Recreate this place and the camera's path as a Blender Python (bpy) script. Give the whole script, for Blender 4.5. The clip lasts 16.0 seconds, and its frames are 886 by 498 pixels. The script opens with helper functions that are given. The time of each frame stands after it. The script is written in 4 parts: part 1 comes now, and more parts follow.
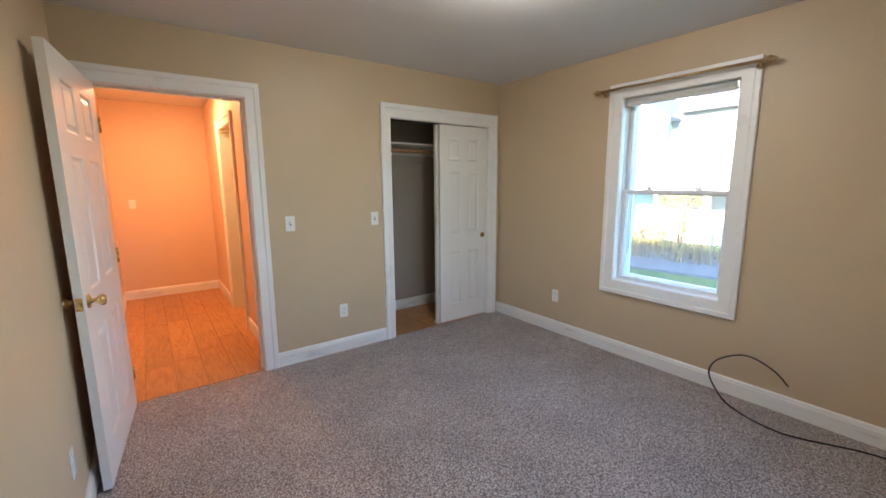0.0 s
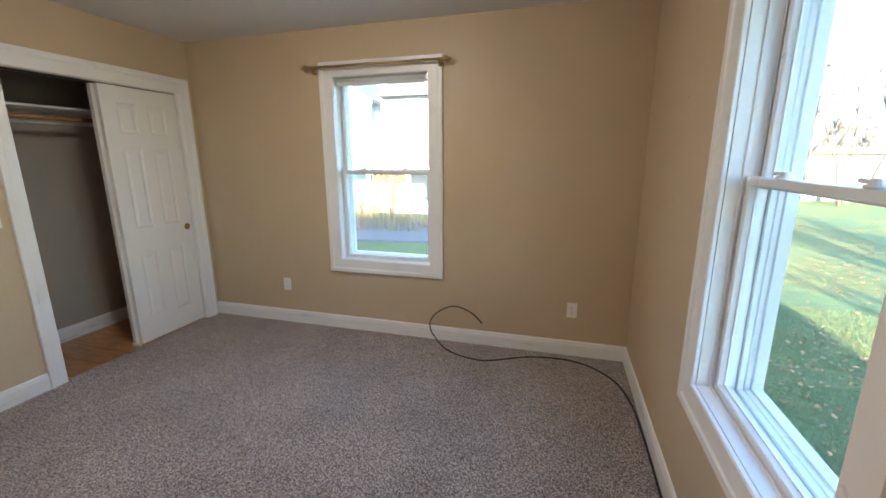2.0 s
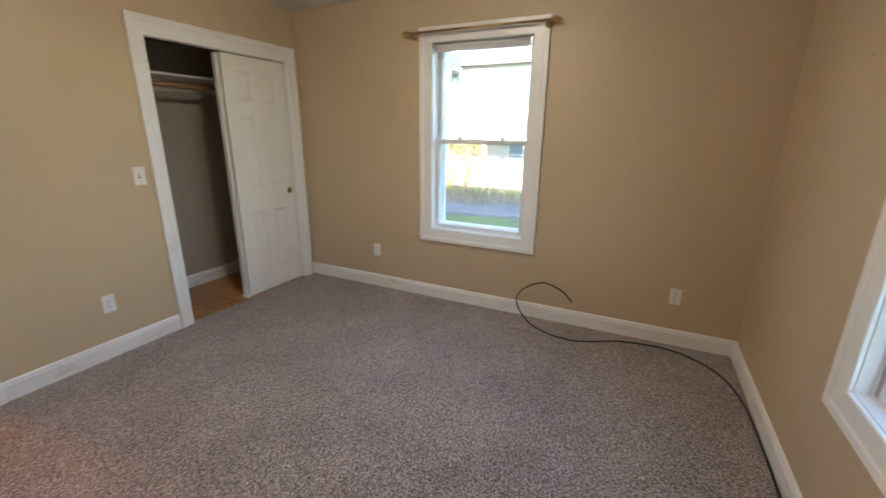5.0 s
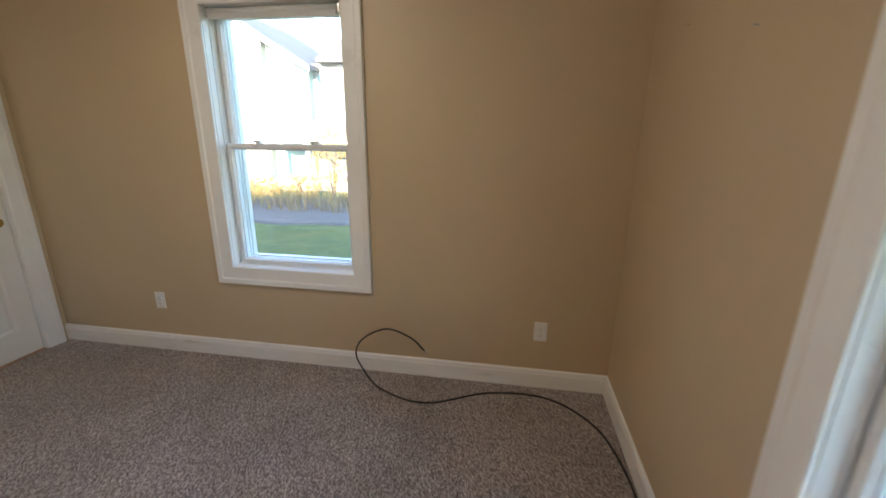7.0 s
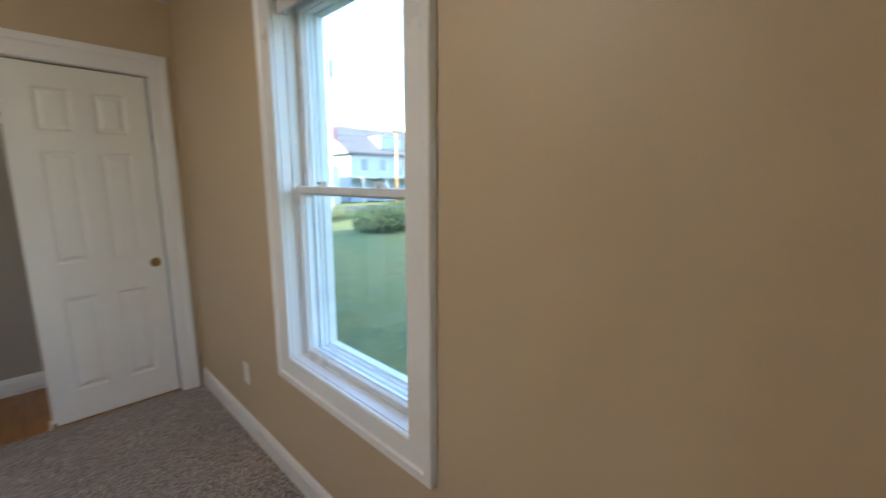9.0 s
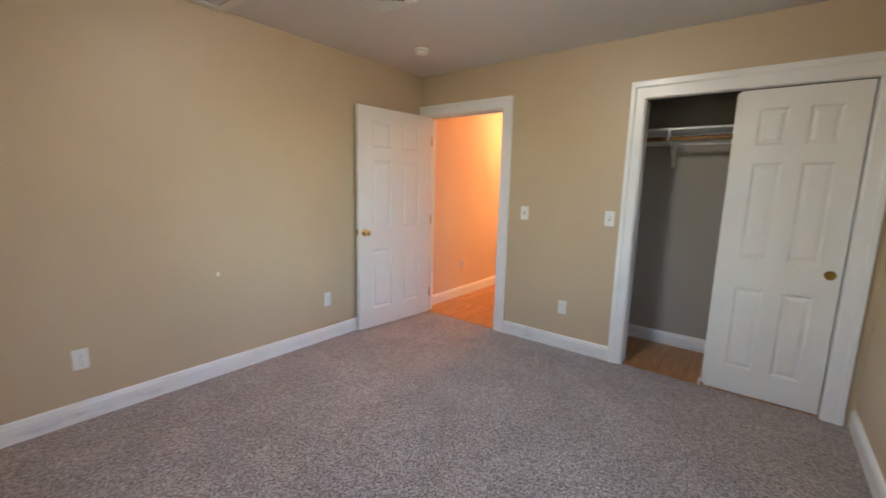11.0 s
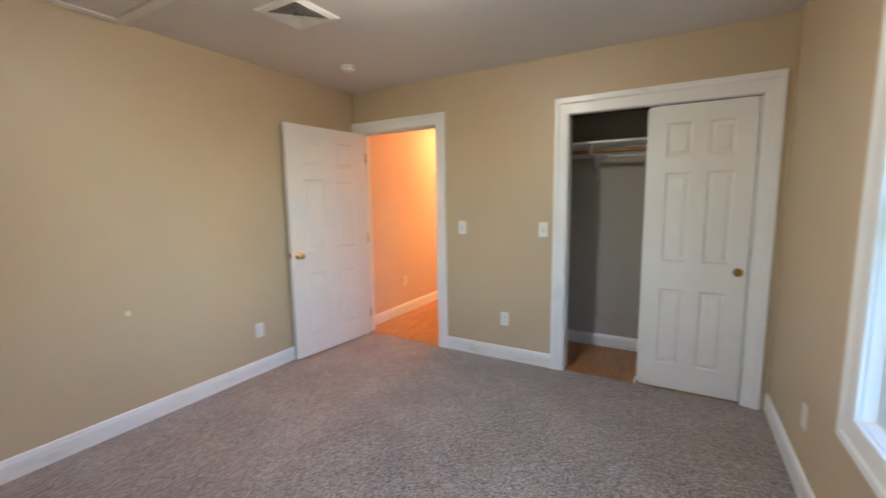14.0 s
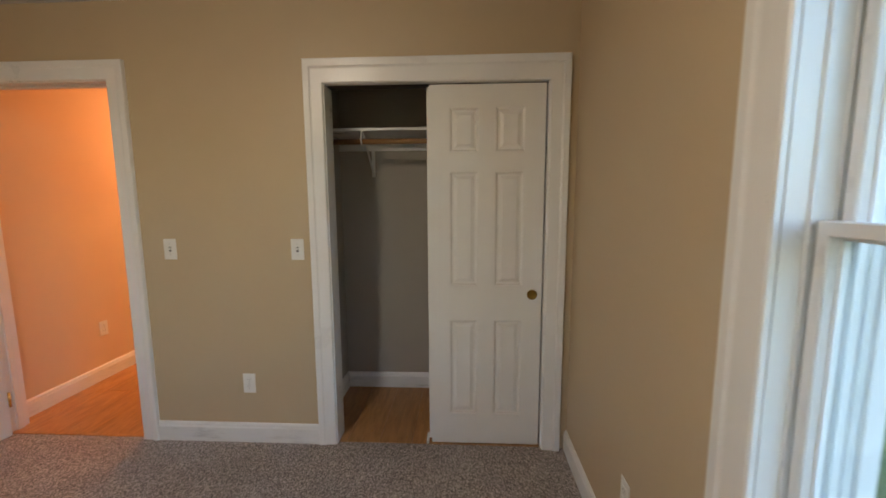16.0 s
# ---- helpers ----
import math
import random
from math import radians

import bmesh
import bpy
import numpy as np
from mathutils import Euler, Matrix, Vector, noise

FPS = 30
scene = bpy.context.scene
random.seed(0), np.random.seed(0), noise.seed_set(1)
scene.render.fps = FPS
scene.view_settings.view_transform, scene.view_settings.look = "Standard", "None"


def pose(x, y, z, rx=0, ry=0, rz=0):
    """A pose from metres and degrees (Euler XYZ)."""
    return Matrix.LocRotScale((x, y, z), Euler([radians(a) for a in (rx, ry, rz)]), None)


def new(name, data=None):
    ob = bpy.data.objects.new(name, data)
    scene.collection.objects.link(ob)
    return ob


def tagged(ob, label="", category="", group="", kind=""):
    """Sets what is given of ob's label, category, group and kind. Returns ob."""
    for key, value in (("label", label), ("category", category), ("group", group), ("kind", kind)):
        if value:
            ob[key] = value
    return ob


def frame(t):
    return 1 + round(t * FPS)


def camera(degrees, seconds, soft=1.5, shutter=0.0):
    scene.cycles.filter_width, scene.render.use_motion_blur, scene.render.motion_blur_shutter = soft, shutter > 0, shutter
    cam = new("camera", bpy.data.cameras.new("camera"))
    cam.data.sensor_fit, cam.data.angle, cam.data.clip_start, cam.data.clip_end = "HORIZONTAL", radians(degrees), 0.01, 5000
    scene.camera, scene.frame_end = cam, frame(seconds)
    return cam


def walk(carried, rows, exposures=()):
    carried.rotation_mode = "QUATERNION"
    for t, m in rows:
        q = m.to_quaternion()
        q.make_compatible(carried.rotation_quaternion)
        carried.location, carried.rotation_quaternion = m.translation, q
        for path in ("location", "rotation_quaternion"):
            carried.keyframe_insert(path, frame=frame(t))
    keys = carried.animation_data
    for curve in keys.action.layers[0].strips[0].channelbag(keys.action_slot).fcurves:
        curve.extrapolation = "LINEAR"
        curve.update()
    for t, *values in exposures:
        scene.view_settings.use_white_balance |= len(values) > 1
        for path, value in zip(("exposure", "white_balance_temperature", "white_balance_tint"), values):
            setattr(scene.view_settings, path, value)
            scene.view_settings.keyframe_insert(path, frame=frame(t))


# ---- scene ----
# the camera and its walk
cam = camera(94.97, 16.0, soft=1.6, shutter=0.35)
ROWS = [
    (0.0, 1.544, 0.366, 1.445, -36.12, -9.35, -0.40),
    (0.5, 1.555, 0.356, 1.468, -37.97, -9.22, -0.30),
    (1.0, 1.554, 0.409, 1.471, -49.11, -9.44, 0.11),
    (1.5, 1.615, 0.450, 1.476, -63.83, -10.24, -0.06),
    (2.0, 1.644, 0.459, 1.472, -74.01, -12.71, -0.20),
    (2.5, 1.648, 0.475, 1.449, -71.56, -16.08, -0.17),
    (3.0, 1.572, 0.535, 1.494, -59.98, -17.40, 0.15),
    (3.2, 1.517, 0.599, 1.476, -54.24, -17.31, 0.77),
    (5.3, 1.631, 0.646, 1.432, -70.31, -15.82, 0.45),
    (5.5, 1.650, 0.629, 1.409, -76.89, -16.31, 0.86),
    (6.0, 1.796, 0.557, 1.377, -85.31, -16.57, 1.27),
    (6.5, 2.047, 0.484, 1.422, -85.38, -16.25, 1.94),
    (7.0, 2.476, 0.547, 1.447, -80.95, -15.97, 0.66),
    (7.5, 2.854, 0.562, 1.450, -78.25, -14.46, 0.21),
    (8.0, 3.251, 0.549, 1.459, -70.42, -11.32, 0.12),
    (8.5, 3.619, 0.575, 1.454, -63.51, -10.13, 0.35),
    (9.0, 3.909, 0.573, 1.401, -45.74, -9.69, 0.11),
    (9.5, 4.052, 0.593, 1.372, -21.18, -11.23, 1.27),
    (10.0, 4.051, 0.621, 1.395, 0.36, -10.70, 1.49),
    (10.2, 4.044, 0.551, 1.341, 10.62, -10.15, 1.47),
    (12.3, 4.186, 0.255, 1.410, 49.17, -9.27, 0.84),
    (12.5, 4.183, 0.244, 1.403, 49.24, -9.16, 0.95),
    (13.0, 4.183, 0.250, 1.401, 48.56, -8.71, 0.92),
    (13.5, 4.135, 0.274, 1.411, 43.77, -8.88, 0.57),
    (14.0, 4.086, 0.405, 1.395, 30.07, -7.16, -0.78),
    (14.5, 4.074, 0.647, 1.406, 13.79, -8.29, -1.88),
    (15.0, 4.115, 0.920, 1.432, 5.62, -9.05, -1.67),
    (15.5, 4.098, 1.132, 1.413, 1.96, -7.50, -0.68),
    (16.0, 4.072, 1.436, 1.419, 2.98, -7.38, -0.29),
]
EXPOSURES = [(0.0, 3.85, 5850, 10), (1.0, 3.8, 5850, 10), (2.0, 3.7, 6150, 9), (3.0, 3.75, 6500, 10), (5.5, 3.6, 6600, 10), (6.5, 3.3, 6800, 11), (7.5, 3.5, 6550, 11), (9.0, 3.35, 6300, 11), (10.1, 3.55, 6150, 10), (12.5, 4.15, 6050, 10), (13.5, 4.1, 6050, 10), (14.5, 3.75, 6150, 10), (15.0, 3.55, 6350, 10), (16.0, 3.38, 7200, 14)]
walk(cam, [(t, pose(x, y, z, 90 + pitch, 0, yaw) @ pose(0, 0, 0, 0, 0, roll)) for t, x, y, z, yaw, pitch, roll in ROWS], EXPOSURES)

# world and sun: low afternoon sun behind the house
SUN_WAY = Vector((0.95, -0.06, -0.35)).normalized()
world = bpy.data.worlds.new("sky")
scene.world = world
world.use_nodes = True
sky = world.node_tree.nodes.new("ShaderNodeTexSky")
sky.sky_type, sky.sun_disc = "NISHITA", False
sky.sun_elevation = math.asin(-SUN_WAY.z)
sky.sun_rotation = math.atan2(-SUN_WAY.x, -SUN_WAY.y)
sky.dust_density, sky.air_density, sky.ozone_density = 0.4, 1.0, 3.0
world.node_tree.links.new(sky.outputs[0], world.node_tree.nodes["Background"].inputs[0])
world.node_tree.nodes["Background"].inputs[1].default_value = 0.15
sun = new("sun", bpy.data.lights.new("sun", "SUN"))
sun.data.energy, sun.data.angle, sun.data.color = 2.0, radians(0.5), (1.0, 0.86, 0.68)
sun.matrix_world = Matrix.Translation((0, 0, 20)) @ SUN_WAY.to_track_quat("-Z", "Y").to_matrix().to_4x4()
ROOM_LAMP, HALL_LAMP = 6.7, 14.5

# plan
XW, XE, YS, YN, H = 1.207, 4.648, -0.072, 3.6, 2.435
GROUND = -0.85
EXT = 0.21


# ---------- mesh helpers ----------
def box(bm, x0, x1, y0, y1, z0, z1, bevel=0.0):
    made = bmesh.ops.create_cube(bm, size=1.0, matrix=Matrix.Translation(((x0 + x1) / 2, (y0 + y1) / 2, (z0 + z1) / 2)) @ Matrix.Diagonal((x1 - x0, y1 - y0, z1 - z0, 1)))
    if bevel:
        edges = list({e for v in made["verts"] for e in v.link_edges})
        bmesh.ops.bevel(bm, geom=edges, offset=bevel, segments=2, profile=0.5, affect="EDGES")
    return bm


def boxed(*args, **kw):
    return box(bmesh.new(), *args, **kw)


def ring_lathe(bm, profile, origin, axis, segments=24):
    """profile: (radius, height along axis)."""
    axis = Vector(axis).normalized()
    side = axis.orthogonal().normalized()
    other = axis.cross(side)
    loops = []
    for r, h in profile:
        c = Vector(origin) + axis * h
        if r < 1e-5:
            loops.append([bm.verts.new(c)])
        else:
            loops.append([bm.verts.new(c + (side * math.cos(a) + other * math.sin(a)) * r) for a in (2 * math.pi * k / segments for k in range(segments))])
    for a, b in zip(loops, loops[1:]):
        for k in range(segments):
            k2 = (k + 1) % segments
            if len(a) == 1 and len(b) == 1:
                continue
            if len(a) == 1:
                bm.faces.new((a[0], b[k2], b[k]))
            elif len(b) == 1:
                bm.faces.new((a[k], a[k2], b[0]))
            else:
                bm.faces.new((a[k], a[k2], b[k2], b[k]))
    for f in bm.faces:
        f.smooth = True
    return bm


def spline(points, steps=8):
    pts = [Vector(p) for p in points]
    pts = [pts[0] * 2 - pts[1]] + pts + [pts[-1] * 2 - pts[-2]]
    out = []
    for i in range(1, len(pts) - 2):
        a, b, c, d = pts[i - 1:i + 3]
        for k in range(steps):
            t = k / steps
            out.append(0.5 * (2 * b + (c - a) * t + (2 * a - 5 * b + 4 * c - d) * t * t + (3 * b - a - 3 * c + d) * t ** 3))
    out.append(pts[-2])
    return out


def tube(bm, pts, radii, sides=8):
    pts = [Vector(p) for p in pts]
    if not isinstance(radii, (list, tuple)):
        radii = [radii] * len(pts)
    up = None
    loops = []
    for i, p in enumerate(pts):
        way = (pts[min(i + 1, len(pts) - 1)] - pts[max(i - 1, 0)]).normalized()
        up = way.orthogonal().normalized() if up is None else (up - way * up.dot(way)).normalized()
        side = way.cross(up)
        loops.append([bm.verts.new(p + (up * math.cos(a) + side * math.sin(a)) * radii[i]) for a in (2 * math.pi * k / sides for k in range(sides))])
    for a, b in zip(loops, loops[1:]):
        for k in range(sides):
            bm.faces.new((a[k], a[(k + 1) % sides], b[(k + 1) % sides], b[k])).smooth = True
    bm.faces.new(loops[0][::-1])
    bm.faces.new(loops[-1])
    return bm


def mesh_of(bm, name, material):
    bmesh.ops.recalc_face_normals(bm, faces=bm.faces)
    me = bpy.data.meshes.new(name)
    bm.to_mesh(me)
    bm.free()
    me.materials.append(material)
    return me


def thing(name, label, category, at=None, kind="", group=""):
    ob = new(name)
    ob.empty_display_size = 0.1
    if at is not None:
        ob.matrix_world = at
    return tagged(ob, label, category, group, kind)


def solid(name, bm, material, label="", category="", kind="", group="", at=None):
    ob = new(name, mesh_of(bm, name, material))
    if at is not None:
        ob.matrix_world = at
    return tagged(ob, label, category, group, kind)


def part(name, bm, material, parent, label=""):
    ob = new(name, mesh_of(bm, name, material))
    ob.parent = parent
    return tagged(ob, label)


def wall_mesh(axis, c0, c1, a0, a1, z0, z1, holes=()):
    """A wall across axis ('x': thickness in x), running a0..a1, with rectangular holes (a, b, zlow, zhigh)."""
    bm = bmesh.new()
    cuts = sorted({a0, a1, *[v for h in holes for v in h[:2]]})
    for a, b in zip(cuts, cuts[1:]):
        spans = [(z0, z1)]
        for h in holes:
            if h[0] <= a and b <= h[1]:
                spans = [(z0, h[2]), (h[3], z1)]
        for lo, hi in spans:
            if hi - lo > 1e-4:
                if axis == "x":
                    box(bm, c0, c1, a, b, lo, hi)
                else:
                    box(bm, a, b, c0, c1, lo, hi)
    bmesh.ops.remove_doubles(bm, verts=bm.verts, dist=1e-5)
    seen = {}
    for f in bm.faces:
        seen.setdefault(tuple(round(v, 4) for v in f.calc_center_median()), []).append(f)
    bmesh.ops.delete(bm, geom=[f for fs in seen.values() if len(fs) > 1 for f in fs], context="FACES_ONLY")
    return bm


def frame_sweep(bm, to_world, u0, u1, v0, v1, profile, closed=True, head=1.0):
    """A mitred frame round the rectangle u0..u1, v0..v1. profile: (outward, proud). Open ones have no bottom; head widens their top piece."""
    loops = []
    for w, d in profile:
        if closed:
            loop = [(u0 - w, v0 - w), (u0 - w, v1 + w), (u1 + w, v1 + w), (u1 + w, v0 - w)]
        else:
            loop = [(u0 - w, v0), (u0 - w, v1 + w * head), (u1 + w, v1 + w * head), (u1 + w, v0)]
        loops.append([bm.verts.new(to_world(u, v, d)) for u, v in loop])
    n = 4 if closed else 3
    rings = list(zip(loops, loops[1:] + loops[:1]))
    for a, b in rings:
        for k in range(n):
            k2 = (k + 1) % 4
            bm.faces.new((a[k], a[k2], b[k2], b[k]))
    if not closed:
        bm.faces.new([l[0] for l in loops])
        bm.faces.new([l[3] for l in loops][::-1])
    return bm


# ---------- materials ----------
def material(name, build):
    m = bpy.data.materials.new(name)
    m.use_nodes = True
    nt = m.node_tree
    b = nt.nodes["Principled BSDF"]

    def node(kind, **inputs):
        n = nt.nodes.new(kind)
        for k, v in inputs.items():
            n.inputs[k.replace("_", " ")].default_value = v
        return n

    build(nt, b, node, nt.links.new)
    return m


def coords(nt, node, link, scale=(1, 1, 1), space="Object"):
    tc = node("ShaderNodeTexCoord")
    mp = node("ShaderNodeMapping")
    mp.inputs["Scale"].default_value = scale
    link(tc.outputs[space], mp.inputs[0])
    return mp.outputs[0]


def ramp(node, link, source, stops):
    r = node("ShaderNodeValToRGB")
    els = r.color_ramp.elements
    while len(els) < len(stops):
        els.new(0.5)
    for e, (p, c) in zip(els, stops):
        e.position, e.color = p, (*c, 1)
    link(source, r.inputs[0])
    return r.outputs[0]


def bump(node, link, b, height, strength, distance):
    n = node("ShaderNodeBump")
    n.inputs["Strength"].default_value, n.inputs["Distance"].default_value = strength, distance
    link(height, n.inputs["Height"])
    link(n.outputs[0], b.inputs["Normal"])


def paint(name, colour, rough, vary=0.05, grain=260.0, depth=0.0006, blotch=1.6):
    def build(nt, b, node, link):
        c = coords(nt, node, link)
        big = node("ShaderNodeTexNoise", Scale=blotch, Detail=5.0, Roughness=0.6)
        fine = node("ShaderNodeTexNoise", Scale=grain, Detail=3.0)
        link(c, big.inputs[0]), link(c, fine.inputs[0])
        lo, hi = [tuple(min(1, v * k) for v in colour) for k in (1 - vary, 1 + vary)]
        link(ramp(node, link, big.outputs[0], [(0.3, lo), (0.7, hi)]), b.inputs["Base Color"])
        link(ramp(node, link, big.outputs[0], [(0.3, (rough - 0.06,) * 3), (0.7, (rough + 0.06,) * 3)]), b.inputs["Roughness"])
        bump(node, link, b, fine.outputs[0], 0.5, depth)
    return material(name, build)


def metal(name, colour, rough):
    def build(nt, b, node, link):
        n = node("ShaderNodeTexNoise", Scale=40.0, Detail=4.0)
        link(coords(nt, node, link), n.inputs[0])
        link(ramp(node, link, n.outputs[0], [(0.3, tuple(v * 0.8 for v in colour)), (0.7, colour)]), b.inputs["Base Color"])
        link(ramp(node, link, n.outputs[0], [(0.3, (rough,) * 3), (0.75, (rough + 0.15,) * 3)]), b.inputs["Roughness"])
        b.inputs["Metallic"].default_value = 1.0
    return material(name, build)


def carpet_build(nt, b, node, link):
    c = coords(nt, node, link)
    wob = node("ShaderNodeTexNoise", Scale=60.0, Detail=2.0)
    link(c, wob.inputs[0])
    shift = node("ShaderNodeMixRGB")
    shift.blend_type = "ADD"
    shift.inputs[0].default_value = 0.012
    link(c, shift.inputs[1]), link(wob.outputs["Color"], shift.inputs[2])
    tuft = node("ShaderNodeTexVoronoi", Scale=225.0)
    fleck = node("ShaderNodeTexNoise", Scale=95.0, Detail=3.0, Roughness=0.7)
    tread = node("ShaderNodeTexNoise", Scale=2.6, Detail=6.0, Roughness=0.6)
    link(shift.outputs[0], tuft.inputs[0]), link(c, fleck.inputs[0]), link(c, tread.inputs[0])
    bw = node("ShaderNodeRGBToBW")
    link(tuft.outputs["Color"], bw.inputs[0])
    tone = node("ShaderNodeMath")
    tone.operation = "MULTIPLY_ADD"
    tone.inputs[1].default_value = 0.55
    link(bw.outputs[0], tone.inputs[0]), link(fleck.outputs[0], tone.inputs[2])
    col = ramp(node, link, tone.outputs[0], [(0.5, (0.046, 0.036, 0.033)), (0.74, (0.192, 0.156, 0.146)), (0.98, (0.62, 0.54, 0.51))])
    shade = ramp(node, link, tread.outputs[0], [(0.35, (0.84, 0.84, 0.84)), (0.65, (1.1, 1.1, 1.1))])
    mix = node("ShaderNodeMixRGB")
    mix.blend_type = "MULTIPLY"
    mix.inputs[0].default_value = 1.0
    link(col, mix.inputs[1]), link(shade, mix.inputs[2])
    link(mix.outputs[0], b.inputs["Base Color"])
    b.inputs["Roughness"].default_value = 0.95
    b.inputs["Sheen Weight"].default_value = 0.3
    bump(node, link, b, tone.outputs[0], 0.6, 0.006)


def wood_build(base_lo, base_hi, rough, stretch, per_piece=True):
    def build(nt, b, node, link):
        c = coords(nt, node, link, stretch)
        info = node("ShaderNodeObjectInfo")
        off = node("ShaderNodeVectorMath")
        off.operation = "ADD"
        link(c, off.inputs[0])
        mul = node("ShaderNodeMath")
        mul.operation = "MULTIPLY"
        mul.inputs[1].default_value = 37.0
        link(info.outputs["Random"], mul.inputs[0])
        link(mul.outputs[0], off.inputs[1])
        grain = node("ShaderNodeTexNoise", Scale=6.0, Detail=8.0, Roughness=0.65, Distortion=0.6)
        link(off.outputs[0], grain.inputs[0])
        col = ramp(node, link, grain.outputs[0], [(0.3, base_lo), (0.7, base_hi)])
        tone = ramp(node, link, info.outputs["Random"], [(0.0, (0.9, 0.9, 0.9)), (1.0, (1.12, 1.1, 1.08))])
        mix = node("ShaderNodeMixRGB")
        mix.blend_type = "MULTIPLY"
        mix.inputs[0].default_value = 1.0 if per_piece else 0.0
        link(col, mix.inputs[1]), link(tone, mix.inputs[2])
        link(mix.outputs[0], b.inputs["Base Color"])
        link(ramp(node, link, grain.outputs[0], [(0.3, (rough + 0.1,) * 3), (0.7, (rough,) * 3)]), b.inputs["Roughness"])
        bump(node, link, b, grain.outputs[0], 0.15, 0.001)
    return build


def glass_build(nt, b, node, link):
    out = nt.nodes["Material Output"]
    clear = node("ShaderNodeBsdfTransparent")
    clear.inputs[0].default_value = (0.94, 0.97, 0.96, 1)
    gloss = node("ShaderNodeBsdfGlossy")
    gloss.inputs["Roughness"].default_value = 0.02
    lw = node("ShaderNodeLayerWeight", Blend=0.5)
    power = node("ShaderNodeMath")
    power.operation = "POWER"
    power.inputs[1].default_value = 5.0
    link(lw.outputs["Facing"], power.inputs[0])
    fres = node("ShaderNodeMath")
    fres.operation = "MULTIPLY_ADD"
    fres.inputs[1].default_value, fres.inputs[2].default_value = 0.8, 0.03
    link(power.outputs[0], fres.inputs[0])
    mix = node("ShaderNodeMixShader")
    link(fres.outputs[0], mix.inputs[0]), link(clear.outputs[0], mix.inputs[1]), link(gloss.outputs[0], mix.inputs[2])
    link(mix.outputs[0], out.inputs[0])


def grass_build(nt, b, node, link):
    c = coords(nt, node, link)
    big = node("ShaderNodeTexNoise", Scale=0.35, Detail=6.0, Roughness=0.6)
    mid = node("ShaderNodeTexNoise", Scale=3.0, Detail=6.0, Roughness=0.7)
    fine = node("ShaderNodeTexNoise", Scale=45.0, Detail=4.0, Roughness=0.8)
    for n in (big, mid, fine):
        link(c, n.inputs[0])
    col = ramp(node, link, fine.outputs[0], [(0.3, (0.105, 0.132, 0.050)), (0.7, (0.215, 0.24, 0.098))])
    dry = ramp(node, link, big.outputs[0], [(0.4, (0.85, 1.0, 0.9)), (0.7, (1.45, 1.15, 0.8))])
    mix = node("ShaderNodeMixRGB")
    mix.blend_type = "MULTIPLY"
    mix.inputs[0].default_value = 1.0
    link(col, mix.inputs[1]), link(dry, mix.inputs[2])
    tone = ramp(node, link, mid.outputs[0], [(0.32, (0.68, 0.72, 0.7)), (0.68, (1.25, 1.2, 1.15))])
    mix2 = node("ShaderNodeMixRGB")
    mix2.blend_type = "MULTIPLY"
    mix2.inputs[0].default_value = 1.0
    link(mix.outputs[0], mix2.inputs[1]), link(tone, mix2.inputs[2])
    link(mix2.outputs[0], b.inputs["Base Color"])
    b.inputs["Roughness"].default_value = 0.9
    bump(node, link, b, fine.outputs[0], 1.0, 0.04)


def island(name, lo, hi, rough=0.8):
    def build(nt, b, node, link):
        g = node("ShaderNodeNewGeometry")
        link(ramp(node, link, g.outputs["Random Per Island"], [(0.0, lo), (1.0, hi)]), b.inputs["Base Color"])
        b.inputs["Roughness"].default_value = rough
    return material(name, build)


def glow_build(colour, strength):
    def build(nt, b, node, link):
        b.inputs["Base Color"].default_value = (0.9, 0.88, 0.82, 1)
        b.inputs["Emission Color"].default_value = (*colour, 1)
        b.inputs["Emission Strength"].default_value = strength
        b.inputs["Roughness"].default_value = 0.4
    return build


def siding(name, colour):
    def build(nt, b, node, link):
        n = node("ShaderNodeTexNoise", Scale=1.2, Detail=5.0)
        link(coords(nt, node, link), n.inputs[0])
        link(ramp(node, link, n.outputs[0], [(0.3, tuple(v * 0.9 for v in colour)), (0.7, colour)]), b.inputs["Base Color"])
        b.inputs["Roughness"].default_value = 0.7
    return material(name, build)


M_WALL = paint("beige wall paint", (0.56, 0.435, 0.285), 0.46, 0.035)
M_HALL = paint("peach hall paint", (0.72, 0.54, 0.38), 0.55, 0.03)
M_CLOSET = paint("closet wall paint", (0.40, 0.35, 0.295), 0.6, 0.03)
M_CEIL = paint("white ceiling paint", (0.74, 0.73, 0.72), 0.9, 0.02, 180.0, 0.0008)
M_TRIM = paint("white trim paint", (0.83, 0.82, 0.80), 0.32, 0.02, 90.0, 0.0002, 4.0)
M_DOOR = paint("white door paint", (0.79, 0.77, 0.73), 0.36, 0.02, 120.0, 0.0003, 5.0)


def scuffed_build(nt, b, node, link):
    c = coords(nt, node, link, (1.0, 1.0, 6.0))
    big = node("ShaderNodeTexNoise", Scale=2.4, Detail=7.0, Roughness=0.7)
    fine = node("ShaderNodeTexNoise", Scale=55.0, Detail=4.0)
    link(c, big.inputs[0]), link(c, fine.inputs[0])
    link(ramp(node, link, big.outputs[0], [(0.30, (0.58, 0.56, 0.53)), (0.43, (0.80, 0.79, 0.77)), (0.62, (0.84, 0.83, 0.81))]), b.inputs["Base Color"])
    link(ramp(node, link, big.outputs[0], [(0.3, (0.6,) * 3), (0.5, (0.33,) * 3)]), b.inputs["Roughness"])
    bump(node, link, b, fine.outputs[0], 0.3, 0.0003)


